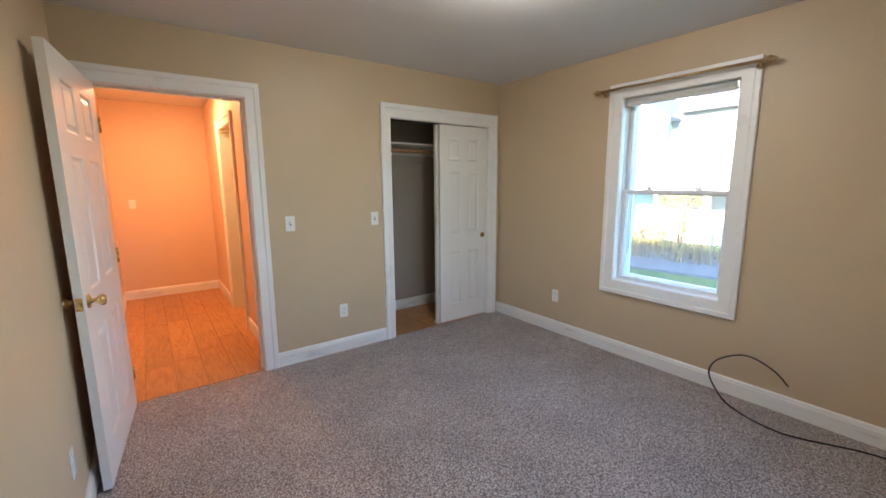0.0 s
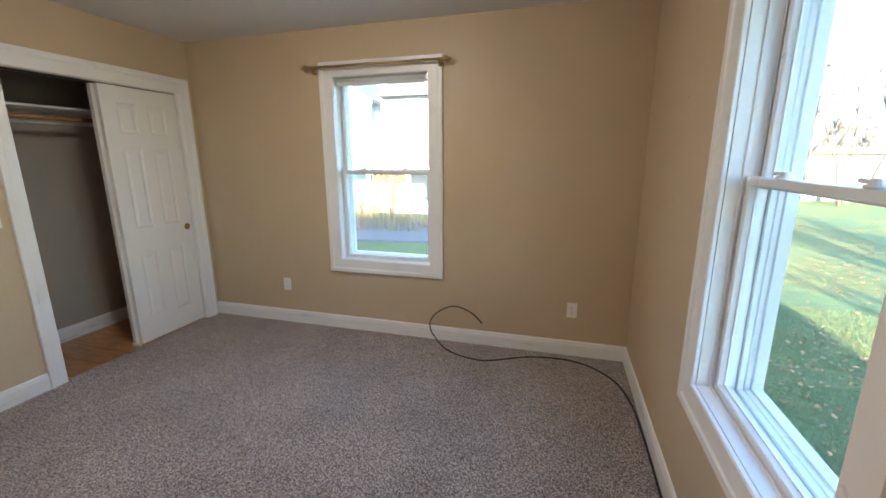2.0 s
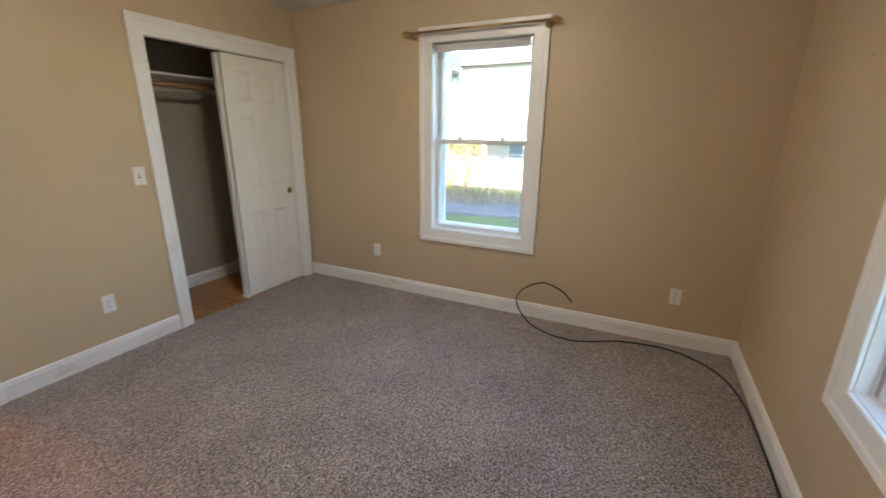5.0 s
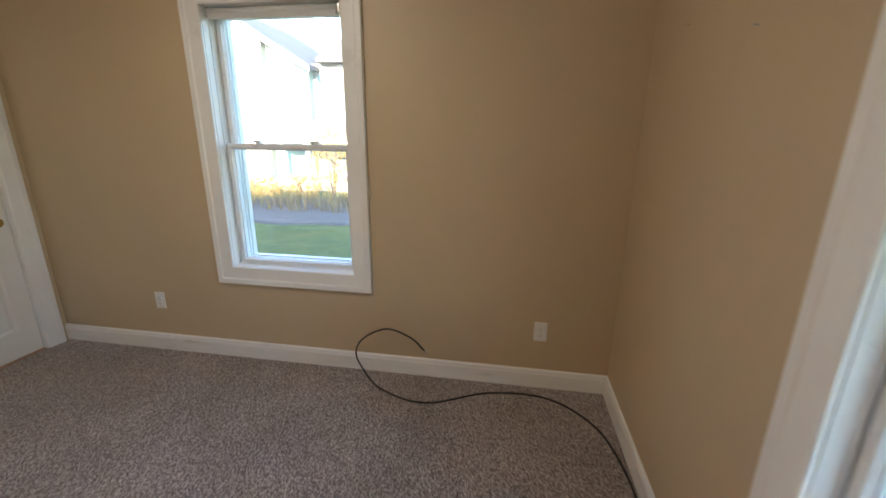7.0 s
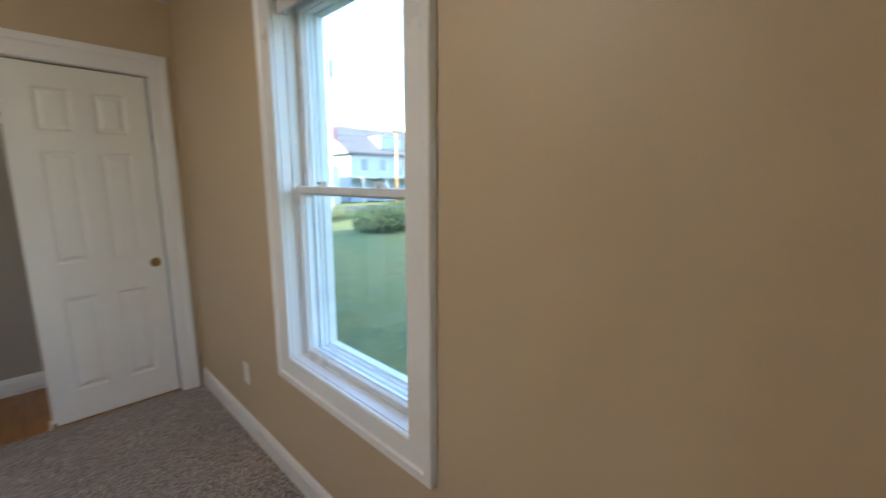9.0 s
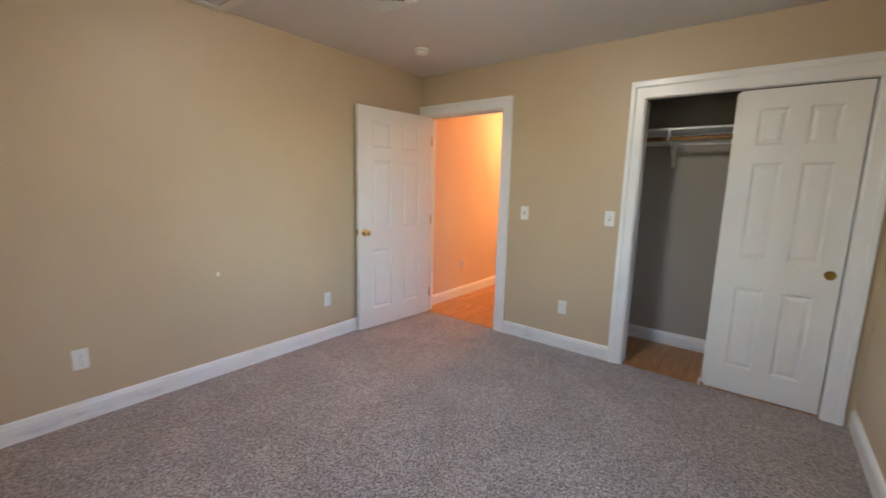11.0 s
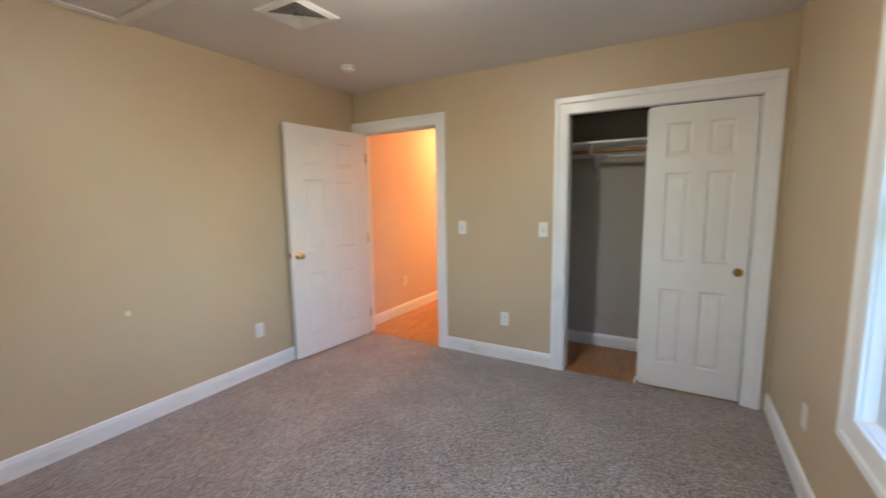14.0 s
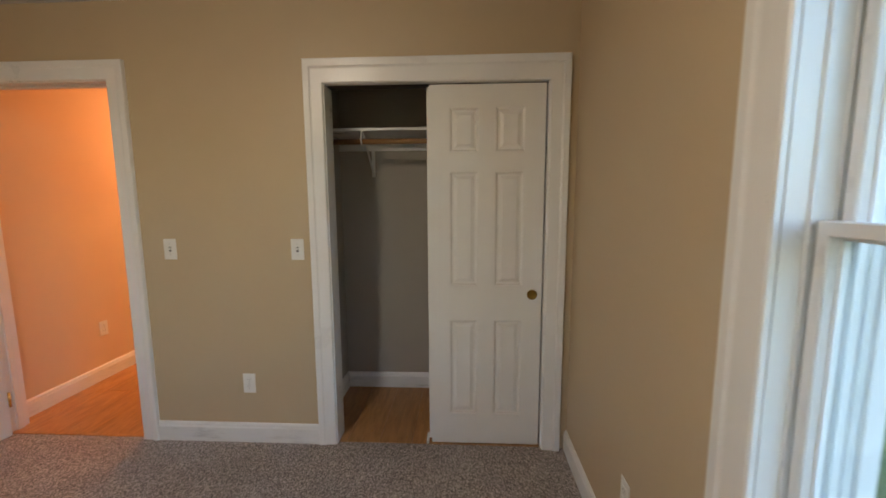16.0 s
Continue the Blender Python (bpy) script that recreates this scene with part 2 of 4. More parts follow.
M_BASE = material("scuffed white baseboard paint", scuffed_build)
M_VINYL = paint("white vinyl", (0.78, 0.79, 0.80), 0.3, 0.02, 60.0, 0.0001, 6.0)
M_PLASTIC = paint("white plastic", (0.82, 0.81, 0.78), 0.35, 0.02, 60.0, 0.0001, 9.0)
M_SLOT = paint("dark slot", (0.03, 0.03, 0.03), 0.6)
M_SHADE = paint("roller shade fabric", (0.62, 0.62, 0.62), 0.8, 0.03, 400.0, 0.0004)
# for plank joints; also stands in for shade at closet track and vent
M_DARK = paint("dark joint and shade fill", (0.05, 0.045, 0.04), 0.8)
M_BRASS = metal("polished brass", (0.78, 0.56, 0.24), 0.18)
M_PULL = metal("worn gold brass", (0.36, 0.23, 0.06), 0.42)
M_OLDBRASS = metal("antique brass", (0.56, 0.40, 0.19), 0.3)
M_STEEL = metal("satin steel", (0.6, 0.6, 0.6), 0.35)
M_RUBBER = paint("black cable jacket", (0.010, 0.010, 0.011), 0.5)
M_CARPET = material("grey brown carpet", carpet_build)
M_PLANK = material("honey laminate", wood_build((0.31, 0.142, 0.050), (0.53, 0.27, 0.105), 0.26, (7.0, 0.9, 7.0)))
M_ROD = material("wooden closet rod", wood_build((0.24, 0.11, 0.04), (0.40, 0.21, 0.08), 0.45, (1.0, 8.0, 8.0), False))
M_GLASS = material("window glass", glass_build)
M_GRASS = material("lawn", grass_build)
M_LEAF = island("fallen leaves", (0.20, 0.085, 0.035), (0.50, 0.29, 0.13))
M_BLADE = island("grass blades", (0.13, 0.165, 0.065), (0.23, 0.26, 0.11))
M_BUSH = island("evergreen leaves", (0.02, 0.05, 0.018), (0.07, 0.12, 0.04))
M_DRYSTALK = island("dry stalks", (0.20, 0.13, 0.07), (0.45, 0.32, 0.16))
M_BARK = paint("bark", (0.17, 0.14, 0.115), 0.9, 0.25, 40.0, 0.01)
M_MULCH = paint("mulch", (0.19, 0.15, 0.13), 0.95, 0.3, 30.0, 0.03, 4.0)
M_WHITESIDE = siding("white siding", (0.54, 0.53, 0.51))
M_TEALSIDE = siding("pale teal siding", (0.40, 0.50, 0.45))
M_BLUESIDE = siding("grey blue siding", (0.42, 0.47, 0.54))
M_SHINGLE = paint("roof shingle", (0.20, 0.185, 0.18), 0.9, 0.15, 20.0, 0.01)
M_HOUSEGLASS = paint("dark house window", (0.18, 0.24, 0.30), 0.08, 0.1)
M_FENCE = paint("weathered fence wood", (0.40, 0.34, 0.28), 0.85, 0.15)
M_POLE = paint("utility pole wood", (0.42, 0.27, 0.14), 0.85, 0.15)
M_RED = paint("red flag cloth", (0.55, 0.06, 0.07), 0.8)
M_NAVY = paint("navy flag cloth", (0.05, 0.07, 0.22), 0.8)
M_WHITECLOTH = paint("white flag cloth", (0.8, 0.8, 0.78), 0.8)
M_STONE = paint("pale stone", (0.36, 0.34, 0.32), 0.9, 0.15)
M_LAMP = material("frosted lamp glass", glow_build((1.0, 0.90, 0.76), ROOM_LAMP))
M_HALLLAMP = material("hall lamp glass", glow_build((1.0, 0.43, 0.17), HALL_LAMP))
M_SIDELAMP = material("side room lamp glass", glow_build((1.0, 0.66, 0.25), 7.0))
M_YELLOW = paint("yellow room paint", (0.62, 0.50, 0.16), 0.6, 0.04)

# ---------- the large structure ----------
DOOR = (1.295, 2.191, 0.0, 2.053)
CLOSET = (3.327, 4.520, 0.0, 2.016)
WIN_E = (1.422, 2.211, 0.630, 2.083)
WIN_S = (2.443, 3.232, 0.630, 2.083)
YH = YN + 0.12
HALL_X0, HALL_X1, HALL_Y1 = 1.225, 2.285, 6.72
CL_Y1, CL_X0 = 4.32, 3.20

solid("floor", boxed(XW - 0.1, XE + 0.1, YS - 0.1, YN + 0.012, -0.12, 0.0), M_CARPET, "grey-brown flecked loop carpet covering the bedroom floor", "carpet", "structure")
solid("ceiling", boxed(XW - 0.1, XE + EXT, YS - EXT, YH, H, H + 0.15), M_CEIL, "flat white painted bedroom ceiling", "ceiling", "structure")
solid("wall_west", wall_mesh("x", XW - 0.12, XW, YS - EXT, YN, -0.12, H), M_WALL, "beige painted drywall with a small scuff", "wall", "structure")
solid("wall_north", wall_mesh("y", YN, YH, XW - 0.12, XE + EXT, -0.12, H, [DOOR[:2] + (-0.12, DOOR[3]), CLOSET[:2] + (-0.12, CLOSET[3])]), M_WALL, "beige painted drywall with door and closet openings", "wall", "structure")
solid("wall_east", wall_mesh("x", XE, XE + EXT, YS, YN, -0.12, H, [WIN_E]), M_WALL, "beige painted drywall with a window opening", "wall", "structure")
solid("wall_south", wall_mesh("y", YS - EXT, YS, XW, XE + EXT, -0.12, H, [WIN_S]), M_WALL, "beige painted drywall with a window opening", "wall", "structure")

# closet
solid("closet_floor", boxed(CL_X0 - 0.1, XE + 0.1, YN + 0.012, CL_Y1 + 0.1, -0.12, -0.012), M_DARK, "dark underlay below the closet planks", "floor", "structure")
solid("closet_wall_back", boxed(CL_X0 - 0.1, XE + EXT, CL_Y1, CL_Y1 + 0.1, -0.12, H), M_CLOSET, "plain grey-beige closet back wall", "wall", "structure")
solid("closet_wall_west", boxed(CL_X0 - 0.1, CL_X0, YH, CL_Y1, -0.12, H), M_CLOSET, "plain grey-beige closet side wall", "wall", "structure")
solid("closet_wall_east", boxed(XE, XE + EXT, YH, CL_Y1, -0.12, H), M_CLOSET, "plain grey-beige closet side wall", "wall", "structure")
solid("closet_ceiling", boxed(CL_X0 - 0.1, XE + EXT, YH, CL_Y1 + 0.1, H, H + 0.15), M_CEIL, "plain white closet ceiling", "ceiling", "structure")

# hall behind the open door
HD0, HD1 = 4.80, 5.55
solid("side_room_floor", boxed(HALL_X1 + 0.11, HALL_X1 + 1.6, YH + 0.8, HALL_Y1 + 0.1, -0.12, -0.012), M_DARK, "dark underlay below the side room planks", "floor", "structure")
solid("hall_floor", boxed(HALL_X0 - 0.1, HALL_X1 + 0.11, YN + 0.012, HALL_Y1 + 0.1, -0.12, -0.012), M_DARK, "dark underlay below the hall planks", "floor", "structure")
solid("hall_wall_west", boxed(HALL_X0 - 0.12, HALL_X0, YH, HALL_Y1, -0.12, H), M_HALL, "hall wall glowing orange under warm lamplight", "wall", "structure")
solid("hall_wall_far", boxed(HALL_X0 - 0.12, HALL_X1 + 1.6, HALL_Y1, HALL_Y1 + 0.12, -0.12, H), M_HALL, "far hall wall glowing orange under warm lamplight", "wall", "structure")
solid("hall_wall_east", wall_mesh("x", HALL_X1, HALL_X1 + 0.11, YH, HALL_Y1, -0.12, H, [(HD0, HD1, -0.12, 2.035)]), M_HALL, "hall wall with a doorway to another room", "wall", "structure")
solid("side_room_ceiling", boxed(HALL_X1 + 0.11, HALL_X1 + 1.6, YH + 0.71, HALL_Y1 + 0.12, H, H + 0.15), M_CEIL, "plain white ceiling of the side room", "ceiling", "structure")
solid("hall_ceiling", boxed(HALL_X0 - 0.12, HALL_X1 + 0.11, YH, HALL_Y1 + 0.12, H, H + 0.15), M_CEIL, "plain white hall ceiling", "ceiling", "structure")
solid("side_room_wall_east", boxed(HALL_X1 + 1.5, HALL_X1 + 1.6, YH + 0.7, HALL_Y1, -0.12, H), M_YELLOW, "yellow wall of the room off the hall", "wall", "structure")
solid("side_room_wall_south", boxed(HALL_X1 + 0.11, HALL_X1 + 1.6, YH + 0.71, YH + 0.8, -0.12, H), M_YELLOW, "yellow wall of the room off the hall", "wall", "structure")

# ---------- trim ----------
SKIRT = [(0.0, 0.0), (0.016, 0.0), (0.016, 0.086), (0.012, 0.096), (0.012, 0.104), (0.006, 0.113), (0.0, 0.115)]
CASING = [(-0.006, 0.0), (-0.006, 0.012), (0.0, 0.016), (0.058, 0.018), (0.064, 0.020), (0.070, 0.025), (0.1, 0.026), (0.104, 0.022), (0.104, 0.0)]


CASING = [(w * 0.9 - 0.007, d) for w, d in CASING]


def skirting(bm, a, b, normal):
    a, b, n = Vector(a), Vector(b), Vector(normal)
    ends = [[bm.verts.new(p + n * d + Vector((0, 0, z))) for d, z in SKIRT] for p in (a, b)]
    k = len(SKIRT)
    for i in range(k):
        bm.faces.new((ends[0][i], ends[0][(i + 1) % k], ends[1][(i + 1) % k], ends[1][i]))
    bm.faces.new(ends[0][::-1]), bm.faces.new(ends[1])


def baseboard(a, b, normal, label="white painted wooden baseboard with a moulded top"):
    bm = bmesh.new()
    skirting(bm, a, b, normal)
    solid("baseboard", bm, M_BASE, label, "baseboard", "structure")


baseboard((XE, YS, 0), (XE, YN, 0), (-1, 0, 0))
baseboard((XW, YS, 0), (XW, YN, 0), (1, 0, 0))
baseboard((XW + 0.016, YS, 0), (XE - 0.016, YS, 0), (0, 1, 0))
baseboard((DOOR[1] + 0.087, YN, 0), (CLOSET[0] - 0.087, YN, 0), (0, -1, 0))
baseboard((CL_X0, CL_Y1, 0), (XE, CL_Y1, 0), (0, -1, 0), "white baseboard inside the closet")
baseboard((CL_X0, YH, 0), (CL_X0, CL_Y1 - 0.016, 0), (1, 0, 0), "white baseboard inside the closet")
baseboard((HALL_X0, YH, 0), (HALL_X0, HALL_Y1, 0), (1, 0, 0), "white hall baseboard in orange lamplight")
baseboard((HALL_X0 + 0.016, HALL_Y1, 0), (HALL_X1 - 0.016, HALL_Y1, 0), (0, -1, 0), "white hall baseboard in orange lamplight")
baseboard((HALL_X1, HD1 + 0.09, 0), (HALL_X1, HALL_Y1, 0), (-1, 0, 0), "white hall baseboard in orange lamplight")
baseboard((HALL_X1, YH, 0), (HALL_X1, HD0 - 0.09, 0), (-1, 0, 0), "white hall baseboard in orange lamplight")


def north(u, v, d):
    return Vector((u, YN - d, v))


def east(u, v, d):
    return Vector((XE - d, u, v))


def south(u, v, d):
    return Vector((u, YS + d, v))


def hall_east(u, v, d):
    return Vector((HALL_X1 - d, u, v))


def opening_trim(name, label, to_world, u0, u1, v1, jamb_depth, casing=CASING, head=1.0):
    root = thing(name, label, "door frame", kind="structure")
    part("casing", frame_sweep(bmesh.new(), to_world, u0, u1, 0.0, v1, casing, False, head), M_TRIM, root)
    jamb = [(0.0, 0.001), (-0.018, 0.001), (-0.018, -jamb_depth), (0.0, -jamb_depth)]
    part("jamb", frame_sweep(bmesh.new(), to_world, u0, u1, 0.0, v1, jamb, False), M_TRIM, root)
    return root


door_trim = opening_trim("door_frame", "white moulded casing and jamb round the doorway", north, DOOR[0], DOOR[1], DOOR[3], 0.12)
part("door_stop", frame_sweep(bmesh.new(), north, DOOR[0], DOOR[1], 0.0, DOOR[3], [(-0.018, -0.05), (-0.03, -0.05), (-0.03, -0.085), (-0.018, -0.085)], False), M_TRIM, door_trim)
closet_trim = opening_trim("closet_frame", "white moulded casing round the closet opening", north, CLOSET[0], CLOSET[1], CLOSET[3], 0.12, head=1.22)
# dark colour puts the shade under the closet head into the track
part("door_track", boxed(CLOSET[0] + 0.018, CLOSET[1] - 0.018, YN + 0.03, YN + 0.115, CLOSET[3] - 0.0195, CLOSET[3] - 0.018), M_DARK, closet_trim, "sliding door track coloured dark as if shaded")
opening_trim("hall_door_frame", "white casing round the doorway off the hall", hall_east, HD0, HD1, 2.035, 0.11)
solid("carpet_edge_strip", boxed(DOOR[0] + 0.018, DOOR[1] - 0.018, YN + 0.006, YN + 0.03, -0.012, 0.004, bevel=0.002), M_PLANK, "wooden transition strip between carpet and hall planks", "threshold", "structure")


# ---------- doors ----------
def panel_face(bm, w, h, y, out, panels):
    """One face of a six-panel leaf at depth y; out is -1 or 1."""
    xs = sorted({0.0, w, *[v for p in panels for v in p[:2]]})
    zs = sorted({0.0, h, *[v for p in panels for v in p[2:]]})
    for x0, x1 in zip(xs, xs[1:]):
        for z0, z1 in zip(zs, zs[1:]):
            hit = any(p[0] <= x0 and x1 <= p[1] and p[2] <= z0 and z1 <= p[3] for p in panels)
            if not hit:
                bm.faces.new([bm.verts.new((x, y, z)) for x, z in ((x0, z0), (x1, z0), (x1, z1), (x0, z1))])
                continue
            rings = []
            for inset, depth in ((0, 0), (0.006, 0.003), (0.012, 0.009), (0.022, 0.009), (0.040, 0.002)):
                rings.append([bm.verts.new((x, y - out * depth, z)) for x, z in ((x0 + inset, z0 + inset), (x1 - inset, z0 + inset), (x1 - inset, z1 - inset), (x0 + inset, z1 - inset))])
            for a, b in zip(rings, rings[1:]):
                for k in range(4):
                    bm.faces.new((a[k], a[(k + 1) % 4], b[(k + 1) % 4], b[k]))
            bm.faces.new(rings[-1])


def panel_leaf(w, h, th):
    cols = [(0.175 * w, 0.425 * w), (0.575 * w, 0.825 * w)]
    rows = [(0.09 * h, 0.368 * h), (0.466 * h, 0.776 * h), (0.828 * h, 0.942 * h)]
    panels = [(a, b, c, d) for a, b in cols for c, d in rows]
    bm = bmesh.new()
    panel_face(bm, w, h, 0.0, -1, panels)
    panel_face(bm, w, h, th, 1, panels)
    c = [(0, 0), (w, 0), (w, h), (0, h)]
    for k in range(4):
        (a, b), (d, e) = c[k], c[(k + 1) % 4]
        bm.faces.new([bm.verts.new(p) for p in ((a, 0, b), (d, 0, e), (d, th, e), (a, th, b))])
    bmesh.ops.remove_doubles(bm, verts=bm.verts, dist=1e-5)
    return bm


def knob_bm(origin, axis):
    return ring_lathe(bmesh.new(), [(0.0, 0.0), (0.033, 0.0), (0.033, 0.004), (0.026, 0.009), (0.012, 0.012), (0.010, 0.030), (0.020, 0.037), (0.0265, 0.047), (0.0265, 0.055), (0.021, 0.063), (0.008, 0.067), (0.0, 0.067)], origin, axis, 28)


HINGE, FREE = Vector((1.335, 3.578)), Vector((1.25, 2.702))
turn = math.degrees(math.atan2(FREE.y - HINGE.y, FREE.x - HINGE.x))
W_LEAF = (FREE - HINGE).length
door = thing("door_1", "white six-panel bedroom door standing wide open", "door", pose(HINGE.x, HINGE.y, 0.012, 0, 0, turn), "structure")
part("leaf", panel_leaf(W_LEAF, 2.012, 0.035), M_DOOR, door)
part("knob", knob_bm((W_LEAF - 0.065, 0.0, 0.91), (0, -1, 0)), M_BRASS, door, "polished brass door knob")
part("knob", knob_bm((W_LEAF - 0.065, 0.035, 0.91), (0, 1, 0)), M_BRASS, door, "polished brass door knob")
part("latch_plate", boxed(W_LEAF - 0.001, W_LEAF + 0.002, 0.005, 0.030, 0.88, 0.94), M_BRASS, door, "small brass latch plate")
part("latch_bolt", boxed(W_LEAF + 0.002, W_LEAF + 0.012, 0.011, 0.024, 0.902, 0.918, bevel=0.003), M_BRASS, door)
for z in (0.22, 1.0, 1.78):
    part("hinge", tube(bmesh.new(), [(-0.006, 0.04, z - 0.045), (-0.006, 0.04, z + 0.045)], 0.007, 10), M_BRASS, door, "brass hinge knuckle")

for k, (y0, x0) in enumerate(((3.622, 3.89), (3.664, 3.872))):
    w = 0.604
    leaf = thing("sliding_door", ("white six-panel sliding closet door with a round brass pull", "white six-panel sliding closet door behind the front one")[k], "closet door", pose(x0, y0, 0.008), group="closet doors")
    part("leaf", panel_leaf(w, 1.984, 0.034), M_DOOR, leaf)
    if k == 0:
        part("finger_pull", ring_lathe(bmesh.new(), [(0.0, 0.0008), (0.019, 0.0008), (0.021, 0.0015), (0.024, 0.004), (0.028, 0.002), (0.028, -0.002)], (0.553, 0.0, 0.877), (0, -1, 0)), M_PULL, leaf, "round recessed brass finger pull")
    part("roller_bracket", boxed(0.06, 0.12, 0.012, 0.018, 1.965, 1.988), M_STEEL, leaf)
    part("roller_bracket", boxed(w - 0.12, w - 0.06, 0.012, 0.018, 1.965, 1.988), M_STEEL, leaf)
solid("door_guide", boxed(3.858, 3.872, 3.612, 3.70, 0.0, 0.022, bevel=0.002), M_PLASTIC, "small white floor guide for the sliding doors", "door guide")

hd = thing("hall_door", "golden wooden door ajar in the doorway off the hall", "door", pose(HALL_X1 + 0.12, HD1 - 0.02, 0.01, 0, 0, -8), "structure")
part("leaf", panel_leaf(0.70, 2.01, 0.035), M_YELLOW, hd)
part("knob", knob_bm((0.64, 0.0, 0.93), (0, -1, 0)), M_BRASS, hd, "brass knob")

# ---------- windows ----------
W_CASING = [(-0.004, 0.0), (-0.004, 0.012), (0.002, 0.016), (0.066, 0.018), (0.071, 0.020), (0.076, 0.025), (0.103, 0.026), (0.106, 0.022), (0.106, 0.0)]


def ring(bm, to_world, u0, u1, v0, v1, width, d0, d1):
    return frame_sweep(bm, to_world, u0 + width, u1 - width, v0 + width, v1 - width, [(0.0, d0), (width - 0.0, d0), (width - 0.0, d1), (0.0, d1)])


def window(name, label, to_world, u0, u1, v0, v1, mid):
    root = thing(name, label, "window", kind="structure")
    part("casing", frame_sweep(bmesh.new(), to_world, u0, u1, v0, v1, W_CASING), M_TRIM, root)
    part("jamb", ring(bmesh.new(), to_world, u0, u1, v0, v1, 0.006, -0.002, -0.125), M_TRIM, root)
    part("inner_stop", frame_sweep(bmesh.new(), to_world, u0 + 0.011, u1 - 0.011, v0 + 0.011, v1 - 0.011, [(0.0, -0.047), (0.002, -0.044), (0.006, -0.044), (0.006, -0.054), (0.0, -0.054)]), M_VINYL, root)
    part("parting_bead", frame_sweep(bmesh.new(), to_world, u0 + 0.011, u1 - 0.011, v0 + 0.007, v1 - 0.011, [(0.0, -0.0905), (0.005, -0.0905), (0.005, -0.0935), (0.0, -0.0935)]), M_VINYL, root)
    part("vinyl_frame", frame_sweep(bmesh.new(), to_world, u0 + 0.032, u1 - 0.032, v0 + 0.032, v1 - 0.032, [(0.014, -0.130), (0.032, -0.130), (0.032, -EXT + 0.008), (0.0, -EXT + 0.008), (0.0, -0.168), (0.008, -0.165), (0.008, -0.150), (0.014, -0.147)]), M_VINYL, root)
    a0, a1 = u0 + 0.007, u1 - 0.007
    for sash_name, lo, hi, d in (("lower_sash", v0 + 0.0075, mid + 0.016, -0.0555), ("upper_sash", mid - 0.022, v1 - 0.0075, -0.095)):
        bm = bmesh.new()
        frame_sweep(bm, to_world, a0 + 0.040, a1 - 0.040, lo + 0.034, hi - 0.034, [(0.0, d - 0.020), (0.004, d - 0.020), (0.006, d - 0.003), (0.009, d), (0.031, d), (0.033, d - 0.002), (0.033, d - 0.034), (0.0, d - 0.034)])
        sash = part(sash_name, bm, M_VINYL, root)
        bm = bmesh.new()
        corners = [(a0 + 0.038, lo + 0.032), (a1 - 0.038, lo + 0.032), (a1 - 0.038, hi - 0.032), (a0 + 0.038, hi - 0.032)]
        front, rear = [[bm.verts.new(to_world(u, v, dd)) for u, v in corners] for dd in (d - 0.023, d - 0.027)]
        bm.faces.new(front), bm.faces.new(rear)
        for k in range(4):
            bm.faces.new((front[k], front[(k + 1) % 4], rear[(k + 1) % 4], rear[k]))
        pane = part("pane", bm, M_GLASS, sash, "clear window glass")
        pane.visible_shadow = False
    for f in (0.27, 0.73):
        u = a0 + (a1 - a0) * f
        bm = bmesh.new()
        p = to_world(u, mid + 0.016, -0.073)
        ring_lathe(bm, [(0.0, 0.0), (0.022, 0.0), (0.022, 0.006), (0.013, 0.01), (0.013, 0.018), (0.0, 0.02)], p, (0, 0, 1), 16)
        q, r = to_world(u, mid + 0.028, -0.073), to_world(u + 0.038, mid + 0.030, -0.064)
        tube(bm, [q, r], 0.0055, 8)
        part("sash_lock", bm, M_VINYL, root, "white cam sash lock")
    return root


win_e = window("window_1", "white double-hung vinyl window with moulded picture-frame casing", east, *WIN_E, 1.358)
win_s = window("window_2", "white double-hung vinyl window with moulded picture-frame casing", south, *WIN_S, 1.393)

# rolled-up shade in the east window
rs = thing("roller_shade", "grey roller shade rolled up at the top of the window", "roller shade")
part("roll", tube(bmesh.new(), [(XE + 0.03, WIN_E[0] + 0.03, 2.05), (XE + 0.03, WIN_E[1] - 0.03, 2.05)], 0.021, 20), M_SHADE, rs)
part("hem_bar", boxed(XE + 0.008, XE + 0.017, WIN_E[0] + 0.035, WIN_E[1] - 0.035, 2.012, 2.028, bevel=0.003), M_SHADE, rs)
part("fabric", boxed(XE + 0.0115, XE + 0.0135, WIN_E[0] + 0.035, WIN_E[1] - 0.035, 2.026, 2.05), M_SHADE, rs)
for y in (WIN_E[0] + 0.016, WIN_E[1] - 0.03):
    part("bracket", boxed(XE + 0.015, XE + 0.055, y, y + 0.012, 2.025, 2.073), M_STEEL, rs)

# curtain rod
cr = thing("curtain_rod", "antique brass curtain rod with knobbed finials above the window", "curtain rod")
RX, RZ = XE - 0.075, 2.143
part("rod", tube(bmesh.new(), [(RX, 1.30, RZ), (RX, 2.37, RZ)], 0.0095, 14), M_OLDBRASS, cr)
FIN = [(0.0, 0.0), (0.013, 0.0), (0.015, 0.006), (0.010, 0.012), (0.018, 0.02), (0.022, 0.03), (0.018, 0.042), (0.009, 0.048), (0.012, 0.054), (0.006, 0.064), (0.0, 0.068)]
part("finial", ring_lathe(bmesh.new(), FIN, (RX, 2.37, RZ), (0, 1, 0), 18), M_OLDBRASS, cr, "round antique brass finial")
part("finial", ring_lathe(bmesh.new(), FIN, (RX, 1.30, RZ), (0, -1, 0), 18), M_OLDBRASS, cr, "round antique brass finial")
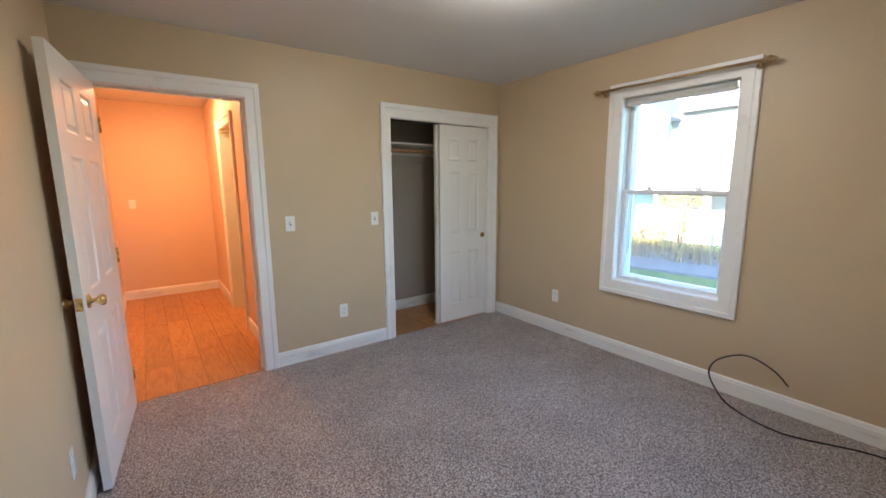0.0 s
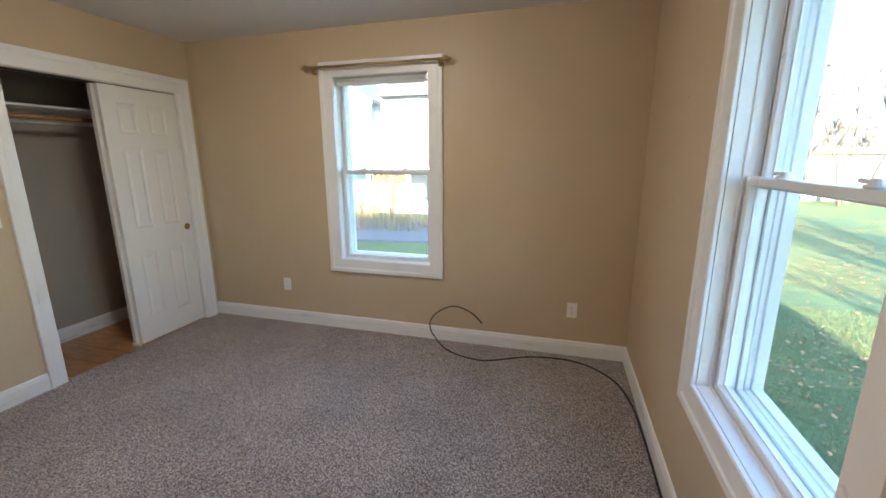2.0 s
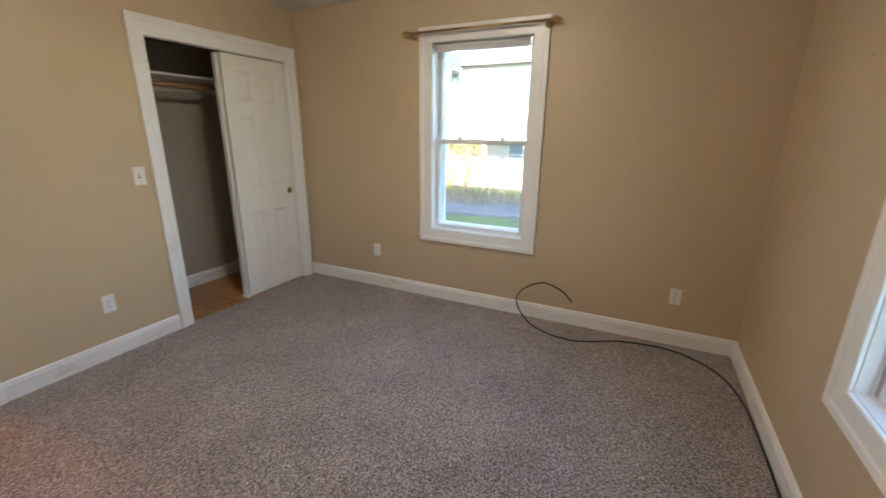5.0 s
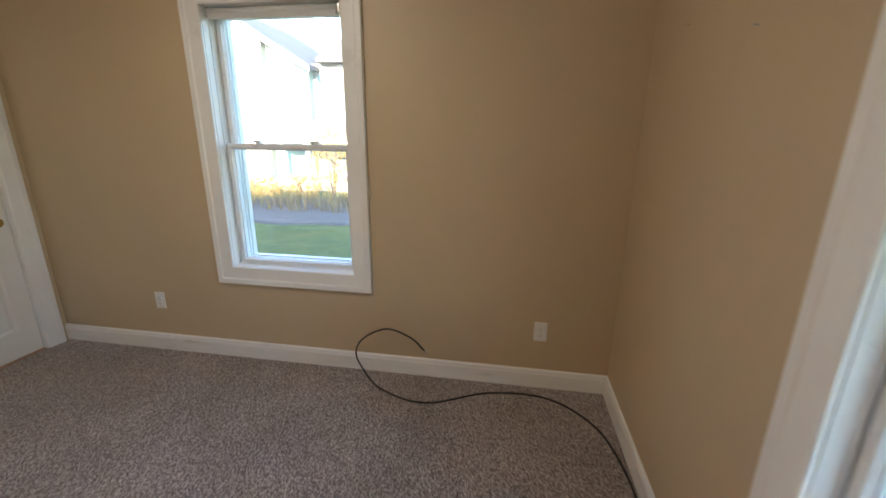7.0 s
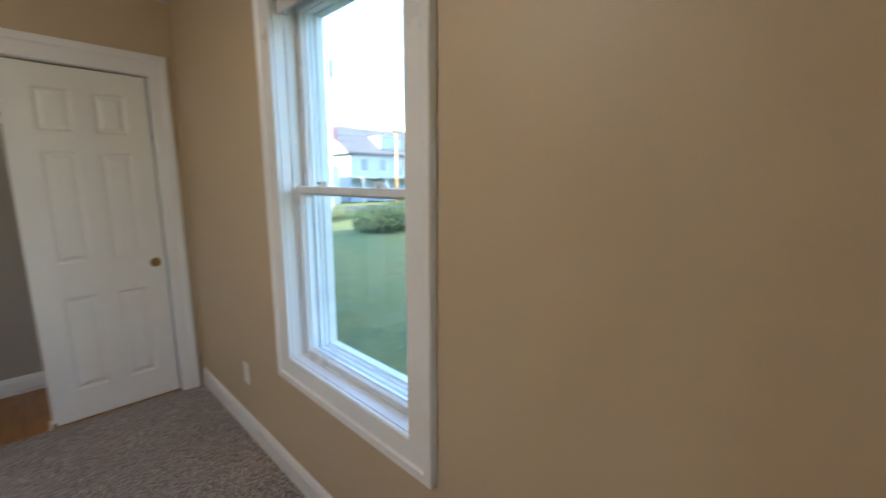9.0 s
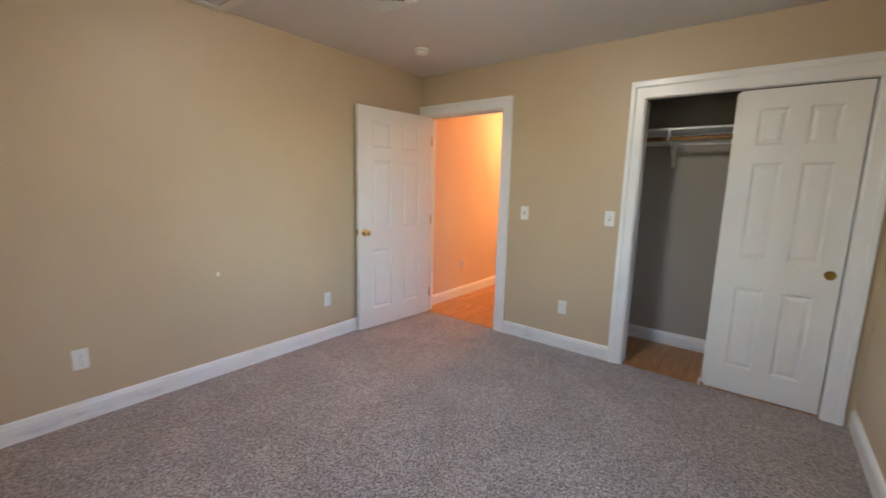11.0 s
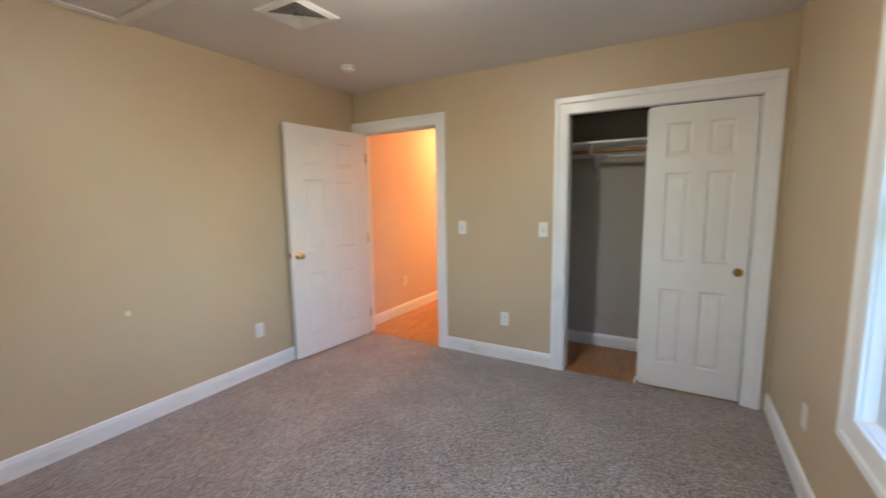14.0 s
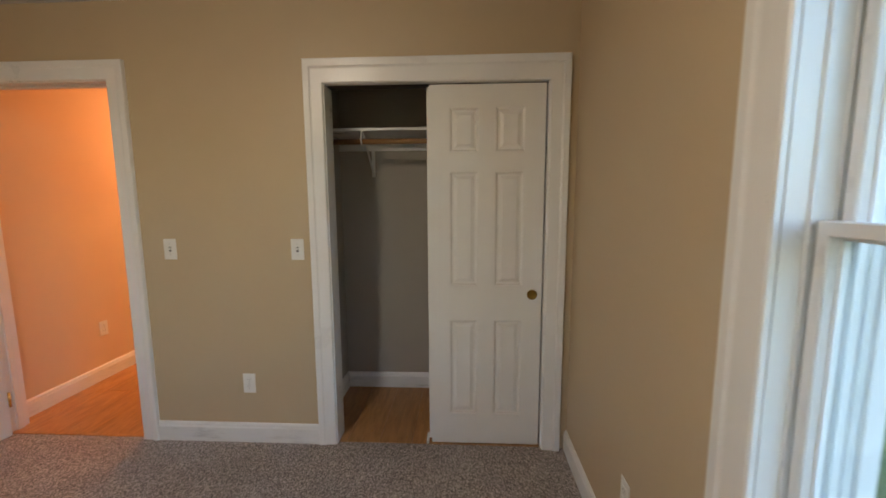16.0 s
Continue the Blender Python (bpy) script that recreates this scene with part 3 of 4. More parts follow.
for y in (1.325, 2.345):
    bm = tube(bmesh.new(), spline([(XE - 0.024, y, RZ - 0.02), (XE - 0.045, y, RZ - 0.022), (RX, y, RZ - 0.012)], 6), 0.006, 8)
    ring_lathe(bm, [(0.0, 0.0), (0.022, 0.0), (0.022, 0.003), (0.0, 0.006)], (XE - 0.026, y, RZ - 0.02), (-1, 0, 0), 16)
    part("bracket", bm, M_OLDBRASS, cr)


# ---------- wall plates ----------
def plate_bm(w=0.072, h=0.116):
    bm = bmesh.new()
    box(bm, -w / 2, w / 2, -0.005, 0.0, -h / 2, h / 2, bevel=0.0025)
    return bm


def outlet(at, label="white duplex power outlet on the wall above the baseboard"):
    root = thing("power_outlet", label, "outlet", at, group="power outlets")
    part("plate", plate_bm(), M_PLASTIC, root)
    for z in (-0.02, 0.02):
        rec = part("receptacle", boxed(-0.0165, 0.0165, -0.0075, -0.004, z - 0.0145, z + 0.0145, bevel=0.002), M_PLASTIC, root)
        for x, hh in ((-0.0065, 0.0045), (0.0065, 0.0035)):
            part("slot", boxed(x - 0.0011, x + 0.0011, -0.0079, -0.0072, z + 0.003 - hh, z + 0.003 + hh), M_SLOT, rec)
        part("slot", boxed(-0.0022, 0.0022, -0.0079, -0.0072, z - 0.011, z - 0.007), M_SLOT, rec)
    part("screw", boxed(-0.002, 0.002, -0.006, -0.004, -0.002, 0.002), M_STEEL, root)
    return root


def light_switch(at):
    root = thing("light_switch", "white toggle light switch on the beige wall", "light switch", at, group="light switches")
    part("plate", plate_bm(), M_PLASTIC, root)
    bm = bmesh.new()
    box(bm, -0.005, 0.005, -0.016, -0.004, -0.004, 0.010, bevel=0.0015)
    part("toggle", bm, M_PLASTIC, root)
    part("toggle_slot", boxed(-0.0065, 0.0065, -0.0056, -0.004, -0.013, 0.013), M_SLOT, root)
    for z in (-0.03, 0.03):
        part("screw", boxed(-0.002, 0.002, -0.006, -0.004, z - 0.002, z + 0.002), M_STEEL, root)
    return root


for x in (2.439, 3.162):
    light_switch(pose(x, YN, 1.135))
outlet(pose(2.839, YN, 0.358))
outlet(pose(XE, 2.789, 0.358, 0, 0, -90))
outlet(pose(XE, 0.323, 0.358, 0, 0, -90))
outlet(pose(XW, 0.779, 0.358, 0, 0, 90))
outlet(pose(XW, 2.407, 0.358, 0, 0, 90))
outlet(pose(2.163, YS, 0.345, 0, 0, 180))
outlet(pose(HALL_X0, 4.40, 0.40, 0, 0, 90), "white duplex power outlet on the orange-lit hall wall")
hs = thing("hall_switch", "white light switch on the far hall wall", "light switch", pose(1.42, HALL_Y1, 1.2))
part("plate", plate_bm(), M_PLASTIC, hs)
part("toggle", boxed(-0.005, 0.005, -0.016, -0.004, -0.004, 0.010), M_PLASTIC, hs)
cp = thing("cable_wall_plate", "white coaxial cable wall plate with its socket", "wall plate", pose(1.43, YS, 0.345, 0, 0, 180))
part("plate", plate_bm(), M_PLASTIC, cp)
part("socket", ring_lathe(bmesh.new(), [(0.0, 0.0), (0.0065, 0.0), (0.0065, 0.006), (0.005, 0.007), (0.005, 0.014), (0.0, 0.014)], (0, -0.005, 0), (0, -1, 0), 12), M_STEEL, cp)

cable = thing("coax_cable", "black coaxial cable lying along the wall with its end curled up", "cable")
CABLE = [(1.43, -0.052, 0.345), (1.435, 0.0, 0.343), (1.46, 0.05, 0.30), (1.50, 0.062, 0.17), (1.56, 0.035, 0.05), (1.70, -0.01, 0.006), (2.1, -0.04, 0.005), (2.7, -0.046, 0.005), (3.3, -0.046, 0.005), (3.75, -0.046, 0.005),
         (4.10, -0.028, 0.005), (4.36, 0.06, 0.005), (4.53, 0.28, 0.005), (4.52, 0.60, 0.005), (4.37, 0.94, 0.005), (4.45, 1.22, 0.006), (4.56, 1.37, 0.06), (4.585, 1.415, 0.15), (4.585, 1.36, 0.25), (4.58, 1.215, 0.325), (4.575, 1.07, 0.285), (4.569, 0.983, 0.211)]
path = spline(CABLE, 10)
part("jacket", tube(bmesh.new(), path, 0.0052, 8), M_RUBBER, cable)
tip = (path[-1] - path[-2]).normalized()
part("connector", tube(bmesh.new(), [path[-1], path[-1] + tip * 0.02], 0.0052, 10), M_STEEL, cable, "small steel screw connector")
part("connector", tube(bmesh.new(), [Vector((1.43, -0.078 + 0.016, 0.345)), Vector((1.43, -0.04, 0.345))], 0.0056, 10), M_STEEL, cable, "small steel screw connector")

# scuff and nail holes
bm = bmesh.new()
rnd = random.Random(4)
loop = [bm.verts.new((XW + 0.0012, 1.528 + 0.013 * math.cos(a) * rnd.uniform(0.6, 1.1), 0.723 + 0.02 * math.sin(a) * rnd.uniform(0.6, 1.1))) for a in (2 * math.pi * k / 14 for k in range(14))]
bm.faces.new(loop)
solid("wall_patch", bm, M_PLASTIC, "small white patch of filler on the beige wall", "patch", "structure")
for x, z in ((4.241, 1.835), (3.764, 1.725)):
    nail = thing("nail", "small steel nail stuck in the beige wall", "nail", pose(x, YS, z))
    part("shank", tube(bmesh.new(), [(0, -0.004, 0), (0, 0.012, 0.002)], 0.0016, 8), M_STEEL, nail)
    part("head", ring_lathe(bmesh.new(), [(0.0, 0.0), (0.004, 0.0), (0.004, 0.0015), (0.0, 0.002)], (0, 0.012, 0.002), (0, 1, 0), 10), M_STEEL, nail)

# ---------- ceiling fixtures ----------
vent = thing("ceiling_vent", "square white four-way ceiling air diffuser", "vent", pose(2.175, 2.112, H))
fr = lambda u, v, d: Vector((u, v, -d))
part("frame", frame_sweep(bmesh.new(), fr, -0.125, 0.125, -0.125, 0.125, [(0.0, 0.0), (0.0, 0.012), (0.028, 0.008), (0.038, 0.002), (0.038, 0.0)]), M_PLASTIC, vent)
# dark sheet stands in for the shaded duct seen between the louvres
part("backing", boxed(-0.124, 0.124, -0.124, 0.124, -0.003, -0.001), M_DARK, vent)
for k in range(5):
    r = 0.112 - 0.021 * k
    part("louvre", frame_sweep(bmesh.new(), fr, -r, r, -r, r, [(0.0, 0.005), (0.0015, 0.0045), (0.0185, 0.016), (0.017, 0.017)]), M_PLASTIC, vent)
part("centre_plate", boxed(-0.012, 0.012, -0.012, 0.012, -0.016, -0.012), M_PLASTIC, vent)

hatch = thing("attic_hatch", "white painted attic hatch panel with flat trim in the ceiling", "hatch", kind="structure")
hx0, hx1, hy0, hy1 = XW + 0.065, 2.52, 1.06, 1.60
part("trim", frame_sweep(bmesh.new(), lambda u, v, d: Vector((u, v, H - d)), hx0, hx1, hy0, hy1, [(0.0, 0.0), (0.0, 0.014), (0.05, 0.016), (0.056, 0.012), (0.056, 0.0)]), M_TRIM, hatch)
part("panel", boxed(hx0 + 0.004, hx1 - 0.004, hy0 + 0.004, hy1 - 0.004, H - 0.006, H - 0.001), M_CEIL, hatch)

sd = thing("smoke_detector", "round white smoke detector on the ceiling", "smoke detector", pose(1.772, 2.955, H))
part("base", ring_lathe(bmesh.new(), [(0.0, 0.0), (0.058, 0.0), (0.058, 0.010), (0.052, 0.012), (0.0, 0.012)], (0, 0, 0), (0, 0, -1), 32), M_PLASTIC, sd)
part("cover", ring_lathe(bmesh.new(), [(0.0, 0.016), (0.05, 0.016), (0.052, 0.022), (0.048, 0.034), (0.036, 0.039), (0.0, 0.04)], (0, 0, 0), (0, 0, -1), 32), M_PLASTIC, sd)
part("sensor_gap", ring_lathe(bmesh.new(), [(0.0, 0.012), (0.044, 0.012), (0.044, 0.016), (0.0, 0.016)], (0, 0, 0), (0, 0, -1), 32), M_SLOT, sd)

lamp = thing("ceiling_light", "flush frosted glass ceiling light with a brass finial, lit", "ceiling light", pose(3.02, 1.785, H))
part("pan", ring_lathe(bmesh.new(), [(0.0, 0.0), (0.15, 0.0), (0.152, 0.012), (0.145, 0.02), (0.0, 0.02)], (0, 0, 0), (0, 0, -1), 40), M_BRASS, lamp, "brass pan")
part("shade", ring_lathe(bmesh.new(), [(0.14, 0.02), (0.144, 0.035), (0.134, 0.068), (0.105, 0.096), (0.06, 0.114), (0.015, 0.120), (0.0, 0.120)], (0, 0, 0), (0, 0, -1), 40), M_LAMP, lamp, "frosted glass bowl")
part("finial", ring_lathe(bmesh.new(), [(0.0, 0.119), (0.014, 0.120), (0.014, 0.124), (0.006, 0.128), (0.010, 0.138), (0.007, 0.148), (0.0, 0.154)], (0, 0, 0), (0, 0, -1), 20), M_BRASS, lamp, "brass finial")

hl = thing("hall_light", "flush hall ceiling light giving orange light", "ceiling light", pose(1.84, 5.4, H))
part("pan", ring_lathe(bmesh.new(), [(0.0, 0.0), (0.15, 0.0), (0.152, 0.008), (0.146, 0.012), (0.0, 0.012)], (0, 0, 0), (0, 0, -1), 32), M_PLASTIC, hl)
part("shade", ring_lathe(bmesh.new(), [(0.142, 0.012), (0.142, 0.018), (0.13, 0.03), (0.08, 0.036), (0.0, 0.038)], (0, 0, 0), (0, 0, -1), 32), M_HALLLAMP, hl)

sl = thing("side_room_light", "flush ceiling light in the yellow side room", "ceiling light", pose(3.1, 5.5, H))
part("pan", ring_lathe(bmesh.new(), [(0.0, 0.0), (0.15, 0.0), (0.152, 0.008), (0.146, 0.012), (0.0, 0.012)], (0, 0, 0), (0, 0, -1), 32), M_PLASTIC, sl)
part("shade", ring_lathe(bmesh.new(), [(0.142, 0.012), (0.142, 0.018), (0.13, 0.03), (0.08, 0.036), (0.0, 0.038)], (0, 0, 0), (0, 0, -1), 32), M_SIDELAMP, sl)

# ---------- closet fittings ----------
solid("closet_shelf", boxed(CL_X0, XE, 4.0, CL_Y1, 1.825, 1.843, bevel=0.002), M_TRIM, "white painted closet shelf board above the rod", "shelf")
rod = thing("closet_rod", "round wooden closet rod under the shelf", "closet rod")
part("pole", tube(bmesh.new(), [(CL_X0, 3.985, 1.757), (XE, 3.985, 1.757)], 0.0165, 18), M_ROD, rod)
solid("shelf_cleat", boxed(CL_X0, XE, CL_Y1 - 0.019, CL_Y1, 1.735, 1.824), M_TRIM, "white painted wooden cleat under the closet shelf", "cleat", "structure")
br = thing("shelf_bracket", "white metal shelf and rod bracket on the closet wall", "bracket", pose(3.44, CL_Y1 - 0.019, 1.825))
part("wall_arm", boxed(-0.012, 0.012, -0.004, 0.0, -0.27, 0.0, bevel=0.001), M_TRIM, br)
part("shelf_arm", boxed(-0.012, 0.012, -0.30, -0.004, -0.004, 0.0, bevel=0.001), M_TRIM, br)
part("brace", tube(bmesh.new(), [(0, -0.006, -0.25), (0, -0.27, -0.02)], 0.006, 8), M_TRIM, br)
part("rod_hook", tube(bmesh.new(), spline([(0, -0.30, -0.004), (0, -0.335, -0.05), (0, -0.32, -0.087), (0, -0.296, -0.08)], 6), 0.005, 8), M_TRIM, br)

# ---------- outdoors ----------
solid("ground", boxed(-300, 300, -300, 300, GROUND - 0.5, GROUND), M_GRASS, "mown green lawn with some dry patches", "lawn", "structure")

# own house above and around the room, out of view; roof profile set for its lawn shadow
bm = bmesh.new()
prof = [(-2.2, H + 0.15), (5.25, H + 0.15), (5.25, H + 0.3), (1.0, 4.7), (-2.2, 4.7)]
ends = [[bm.verts.new((x, y, z)) for x, z in prof] for y in (-0.62, 9.2)]
for i in range(5):
    bm.faces.new((ends[0][i], ends[0][(i + 1) % 5], ends[1][(i + 1) % 5], ends[1][i]))
bm.faces.new(ends[0]), bm.faces.new(ends[1])
solid("house_roof", bm, M_SHINGLE, "unseen shingled house roof shaped to shade the lawn", "roof", "structure")
# added block, never in view, sized so its shadow covers the lawn
solid("house_wing", boxed(-10.0, -2.3, -2.0, 17.5, GROUND, 5.7), M_WHITESIDE, "unseen plain block added west of the house to shade the lawn", "house wing", "structure")
solid("house_foundation", boxed(-2.0, XE + EXT - 0.02, YS - EXT + 0.02, 9.0, GROUND, -0.125), M_STONE, "plain foundation under the house", "foundation", "structure")
solid("house_wall_rear", boxed(-2.0, -1.9, YS - EXT, 9.0, -0.12, H + 0.15), M_WHITESIDE, "plain outer wall closing the house", "wall", "structure")


def house_window(root, x, y, z, w, h, face):
    """A window on a wall that faces -x at x."""
    bm = bmesh.new()
    frame_sweep(bm, lambda u, v, d: Vector((x - d, u, v)), y - w / 2, y + w / 2, z, z + h, [(0.0, 0.0), (0.0, 0.05), (0.1, 0.05), (0.1, 0.0)])
    f = part("window", bm, M_WHITESIDE, root)
    part("pane", boxed(x - 0.02, x - 0.012, y - w / 2, y + w / 2, z, z + h), M_HOUSEGLASS, f)
    part("meeting_rail", boxed(x - 0.045, x - 0.021, y - w / 2, y + w / 2, z + h / 2 - 0.03, z + h / 2 + 0.03), M_WHITESIDE, f)


def clapboards(bm, x, y0, y1, z0, z1, step, top=None):
    z = z0
    while z < z1 - 0.01:
        zt = min(z + step, z1)
        a0, a1 = y0, y1
        if top is not None:
            ye, zp, ze = top
            k = max(0.0, (zt - ze) / (zp - ze))
            mid = (y0 + y1) / 2
            a0, a1 = y0 + (mid - y0) * k, y1 + (mid - y1) * k
        vs = [bm.verts.new(p) for p in ((x - 0.03, a0, z), (x - 0.03, a1, z), (x - 0.004, a1, zt), (x - 0.004, a0, zt))]
        lo = [bm.verts.new(p) for p in ((x, a0, z), (x, a1, z))]
        bm.faces.new(vs)
        bm.faces.new((lo[0], lo[1], vs[1], vs[0]))
        z += step


def slab_roof(x0, x1, run, th=0.16):
    """A roof plate along x over the slope run = ((y, z), (y, z))."""
    bm = bmesh.new()
    (ya, za), (yb, zb) = run
    quad = [(ya, za), (yb, zb), (yb, zb + th), (ya, za + th)]
    e = [[bm.verts.new((x, y, z)) for y, z in quad] for x in (x0, x1)]
    for i in range(4):
        bm.faces.new((e[0][i], e[0][(i + 1) % 4], e[1][(i + 1) % 4], e[1][i]))
    bm.faces.new(e[0]), bm.faces.new(e[1])
    return bm


def neighbour():
    root = thing("neighbour_house", "white and pale teal clapboard house with a columned porch", "house", Matrix.Identity(4))
    bm = boxed(19.0, 26.0, 10.7, 15.5, GROUND, 5.05)
    clapboards(bm, 19.0, 10.7, 15.5, GROUND, 6.45, 0.15, (10.7, 6.5, 5.05))
    part("gable_wall", bm, M_WHITESIDE, root, "white clapboard gable end")
    part("roof", slab_roof(18.85, 26.3, ((13.1, 6.5), (8.6, 3.8))), M_SHINGLE, root, "grey shingle roof running down over the recess")
    part("roof", slab_roof(18.85, 26.3, ((13.1, 6.5), (15.9, 4.82))), M_SHINGLE, root)
    for y0, y1, z0, z1 in ((13.1, 8.6, 6.5, 3.8), (13.1, 15.9, 6.5, 4.82)):
        part("rake_board", slab_roof(18.79, 18.848, ((y0, z0 - 0.1), (y1, z1 - 0.1)), 0.27), M_WHITESIDE, root, "white rake board")
    bm = boxed(19.35, 26.0, 8.9, 10.698, GROUND, 3.85)
    clapboards(bm, 19.35, 8.9, 10.698, GROUND, 3.85, 0.15)
    quad = [(8.9, 3.85), (10.698, 3.85), (10.698, 5.05), (8.9, 3.97)]
    e = [[bm.verts.new((x, y, z)) for y, z in quad] for x in (19.33, 26.0)]
    for i in range(4):
        bm.faces.new((e[0][i], e[0][(i + 1) % 4], e[1][(i + 1) % 4], e[1][i]))
    bm.faces.new(e[0]), bm.faces.new(e[1])
    part("recess_wall", bm, M_TEALSIDE, root, "pale teal clapboard wall in the recess")
    bm = boxed(19.8, 27.0, 3.8, 8.898, GROUND, 4.15)
    clapboards(bm, 19.8, 3.8, 8.898, GROUND, 4.1, 0.15)
    part("wing_wall", bm, M_WHITESIDE, root, "white clapboard wing")
    part("corner_board", boxed(19.72, 19.82, 8.79, 8.91, GROUND, 4.15), M_WHITESIDE, root)
    bm = bmesh.new()
    quad = [(19.35, 4.3), (23.6, 6.2), (27.5, 4.3), (27.5, 4.15), (19.35, 4.15)]
    e = [[bm.verts.new((x, y, z)) for x, z in quad] for y in (3.5, 8.58)]
    for i in range(5):
        bm.faces.new((e[0][i], e[0][(i + 1) % 5], e[1][(i + 1) % 5], e[1][i]))
    bm.faces.new(e[0]), bm.faces.new(e[1])
    part("wing_roof", bm, M_SHINGLE, root)
    for y, z in ((5.6, 2.75), (8.3, 2.75)):
        house_window(root, 19.76, y, z, 0.75, 0.95, -1)
    house_window(root, 19.31, 9.85, 2.85, 0.7, 1.0, -1)
    for y, z in ((13.1, 3.1), (14.4, 0.3)):
        house_window(root, 18.97, y, z, 0.7, 1.1, -1)
    bm = bmesh.new()
    quad = [(17.7, 1.35), (19.75, 2.05), (19.75, 1.9), (17.7, 1.2)]
    e = [[bm.verts.new((x, y, z)) for x, z in quad] for y in (4.6, 10.35)]
    for i in range(4):
        bm.faces.new((e[0][i], e[0][(i + 1) % 4], e[1][(i + 1) % 4], e[1][i]))
    bm.faces.new(e[0]), bm.faces.new(e[1])
    part("porch_roof", bm, M_SHINGLE, root)
    part("porch_beam", boxed(17.75, 17.95, 4.7, 10.3, 1.0, 1.22), M_WHITESIDE, root)
    part("porch_floor", boxed(17.7, 20.15, 4.7, 10.35, GROUND, -0.45), M_WHITESIDE, root)
    for y in (4.85, 6.6, 8.4, 10.15):
        bm = boxed(17.77, 17.93, y - 0.08, y + 0.08, -0.45, 1.0)
        box(bm, 17.74, 17.96, y - 0.11, y + 0.11, -0.45, -0.3)
        box(bm, 17.74, 17.96, y - 0.11, y + 0.11, 0.88, 1.0)
        part("porch_column", bm, M_WHITESIDE, root, "white square porch column")
    for y in (5.7, 7.6):
        house_window(root, 19.76, y, -0.1, 0.8, 1.0, -1)
    return root


neighbour()

fh = thing("far_house", "grey-blue house with a white porch across the street", "house")
part("wall", boxed(27, 38, 36, 44, GROUND, 4.0), M_BLUESIDE, fh)
bm = bmesh.new()
for y0, y1 in ((35.5, 44.5),):
    quad = [(y0, 3.9), (y0, 4.1), (40.0, 7.0), (y1, 4.1), (y1, 3.9)]
    e = [[bm.verts.new((x, y, z)) for y, z in quad] for x in (26.4, 38.6)]
    for i in range(5):
        bm.faces.new((e[0][i], e[0][(i + 1) % 5], e[1][(i + 1) % 5], e[1][i]))
    bm.faces.new(e[0]), bm.faces.new(e[1])
part("roof", bm, M_SHINGLE, fh)
part("dormer", boxed(31, 34, 36.2, 39, 4.6, 6.0), M_BLUESIDE, fh)
part("porch_roof", boxed(26.8, 38.2, 33.6, 36, 1.5, 1.75), M_WHITESIDE, fh)
for x in (27.0, 29.8, 32.6, 35.4, 38.0):
    part("porch_column", boxed(x - 0.1, x + 0.1, 33.7, 33.9, GROUND, 1.5), M_WHITESIDE, fh)
for x in (28.6, 31.0, 34.0, 36.5):
    w = part("window", boxed(x - 0.55, x + 0.55, 35.93, 36.0, 2.2, 3.6), M_WHITESIDE, fh)
    part("pane", boxed(x - 0.42, x + 0.42, 35.9, 35.925, 2.32, 3.48), M_HOUSEGLASS, w)
solid("far_garage", boxed(20.0, 24.5, 34, 39, GROUND, 2.6), M_WHITESIDE, "small plain white outbuilding across the lawn", "building")

sh = thing("far_shed", "long low white building with a rusty roof beyond the lawn", "building")
part("wall", boxed(34, 39, -26, -13, GROUND, 1.6), M_WHITESIDE, sh)
part("roof", boxed(33.6, 39.4, -26.4, -12.6, 1.6, 2.0), M_POLE, sh)

# mulch bed and dry plants in front of the neighbour's porch
bm = bmesh.new()
rnd = random.Random(9)
ringv = []
for k in range(40):
    a = 2 * math.pi * k / 40
    ringv.append((13.9 + 2.0 * math.cos(a) + rnd.uniform(-0.1, 0.1), 6.2 + 4.1 * math.sin(a) + rnd.uniform(-0.1, 0.1)))
top = [bm.verts.new((x, y, GROUND + 0.05)) for x, y in ringv]
bot = [bm.verts.new((13.9 + (x - 13.9) * 1.05, 6.2 + (y - 6.2) * 1.04, GROUND - 0.05)) for x, y in ringv]
bm.faces.new(top)
for k in range(40):
    bm.faces.new((top[k], top[(k + 1) % 40], bot[(k + 1) % 40], bot[k]))
solid("mulch_bed", bm, M_MULCH, "dark mulched garden bed in front of the porch", "garden bed", "structure")


def stalks(cx, cy, rx, ry, n, h, seed, mat):
    rnd = random.Random(seed)
    verts, faces = [], []
    for _ in range(n):
        a, r = rnd.uniform(0, 6.283), math.sqrt(rnd.random())
        x, y = cx + rx * r * math.cos(a), cy + ry * r * math.sin(a)
        b = rnd.uniform(0, 6.283)
        hh = h * rnd.uniform(0.4, 1.0)
        dx, dy = rnd.uniform(-0.3, 0.3) * hh, rnd.uniform(-0.3, 0.3) * hh
        w = 0.012
        i = len(verts)
        verts += [(x - w * math.cos(b), y - w * math.sin(b), GROUND + 0.03), (x + w * math.cos(b), y + w * math.sin(b), GROUND + 0.03), (x + dx, y + dy, GROUND + hh)]
        faces.append((i, i + 1, i + 2))
    me = bpy.data.meshes.new("stalks")
    me.from_pydata(verts, [], faces)
    me.materials.append(mat)
    return me


tagged(new("dry_plants", stalks(14.5, 6.3, 1.3, 3.4, 900, 0.8, 3, M_DRYSTALK)), "dry brown garden stalks standing in the mulch bed", "plants", kind="stuff")


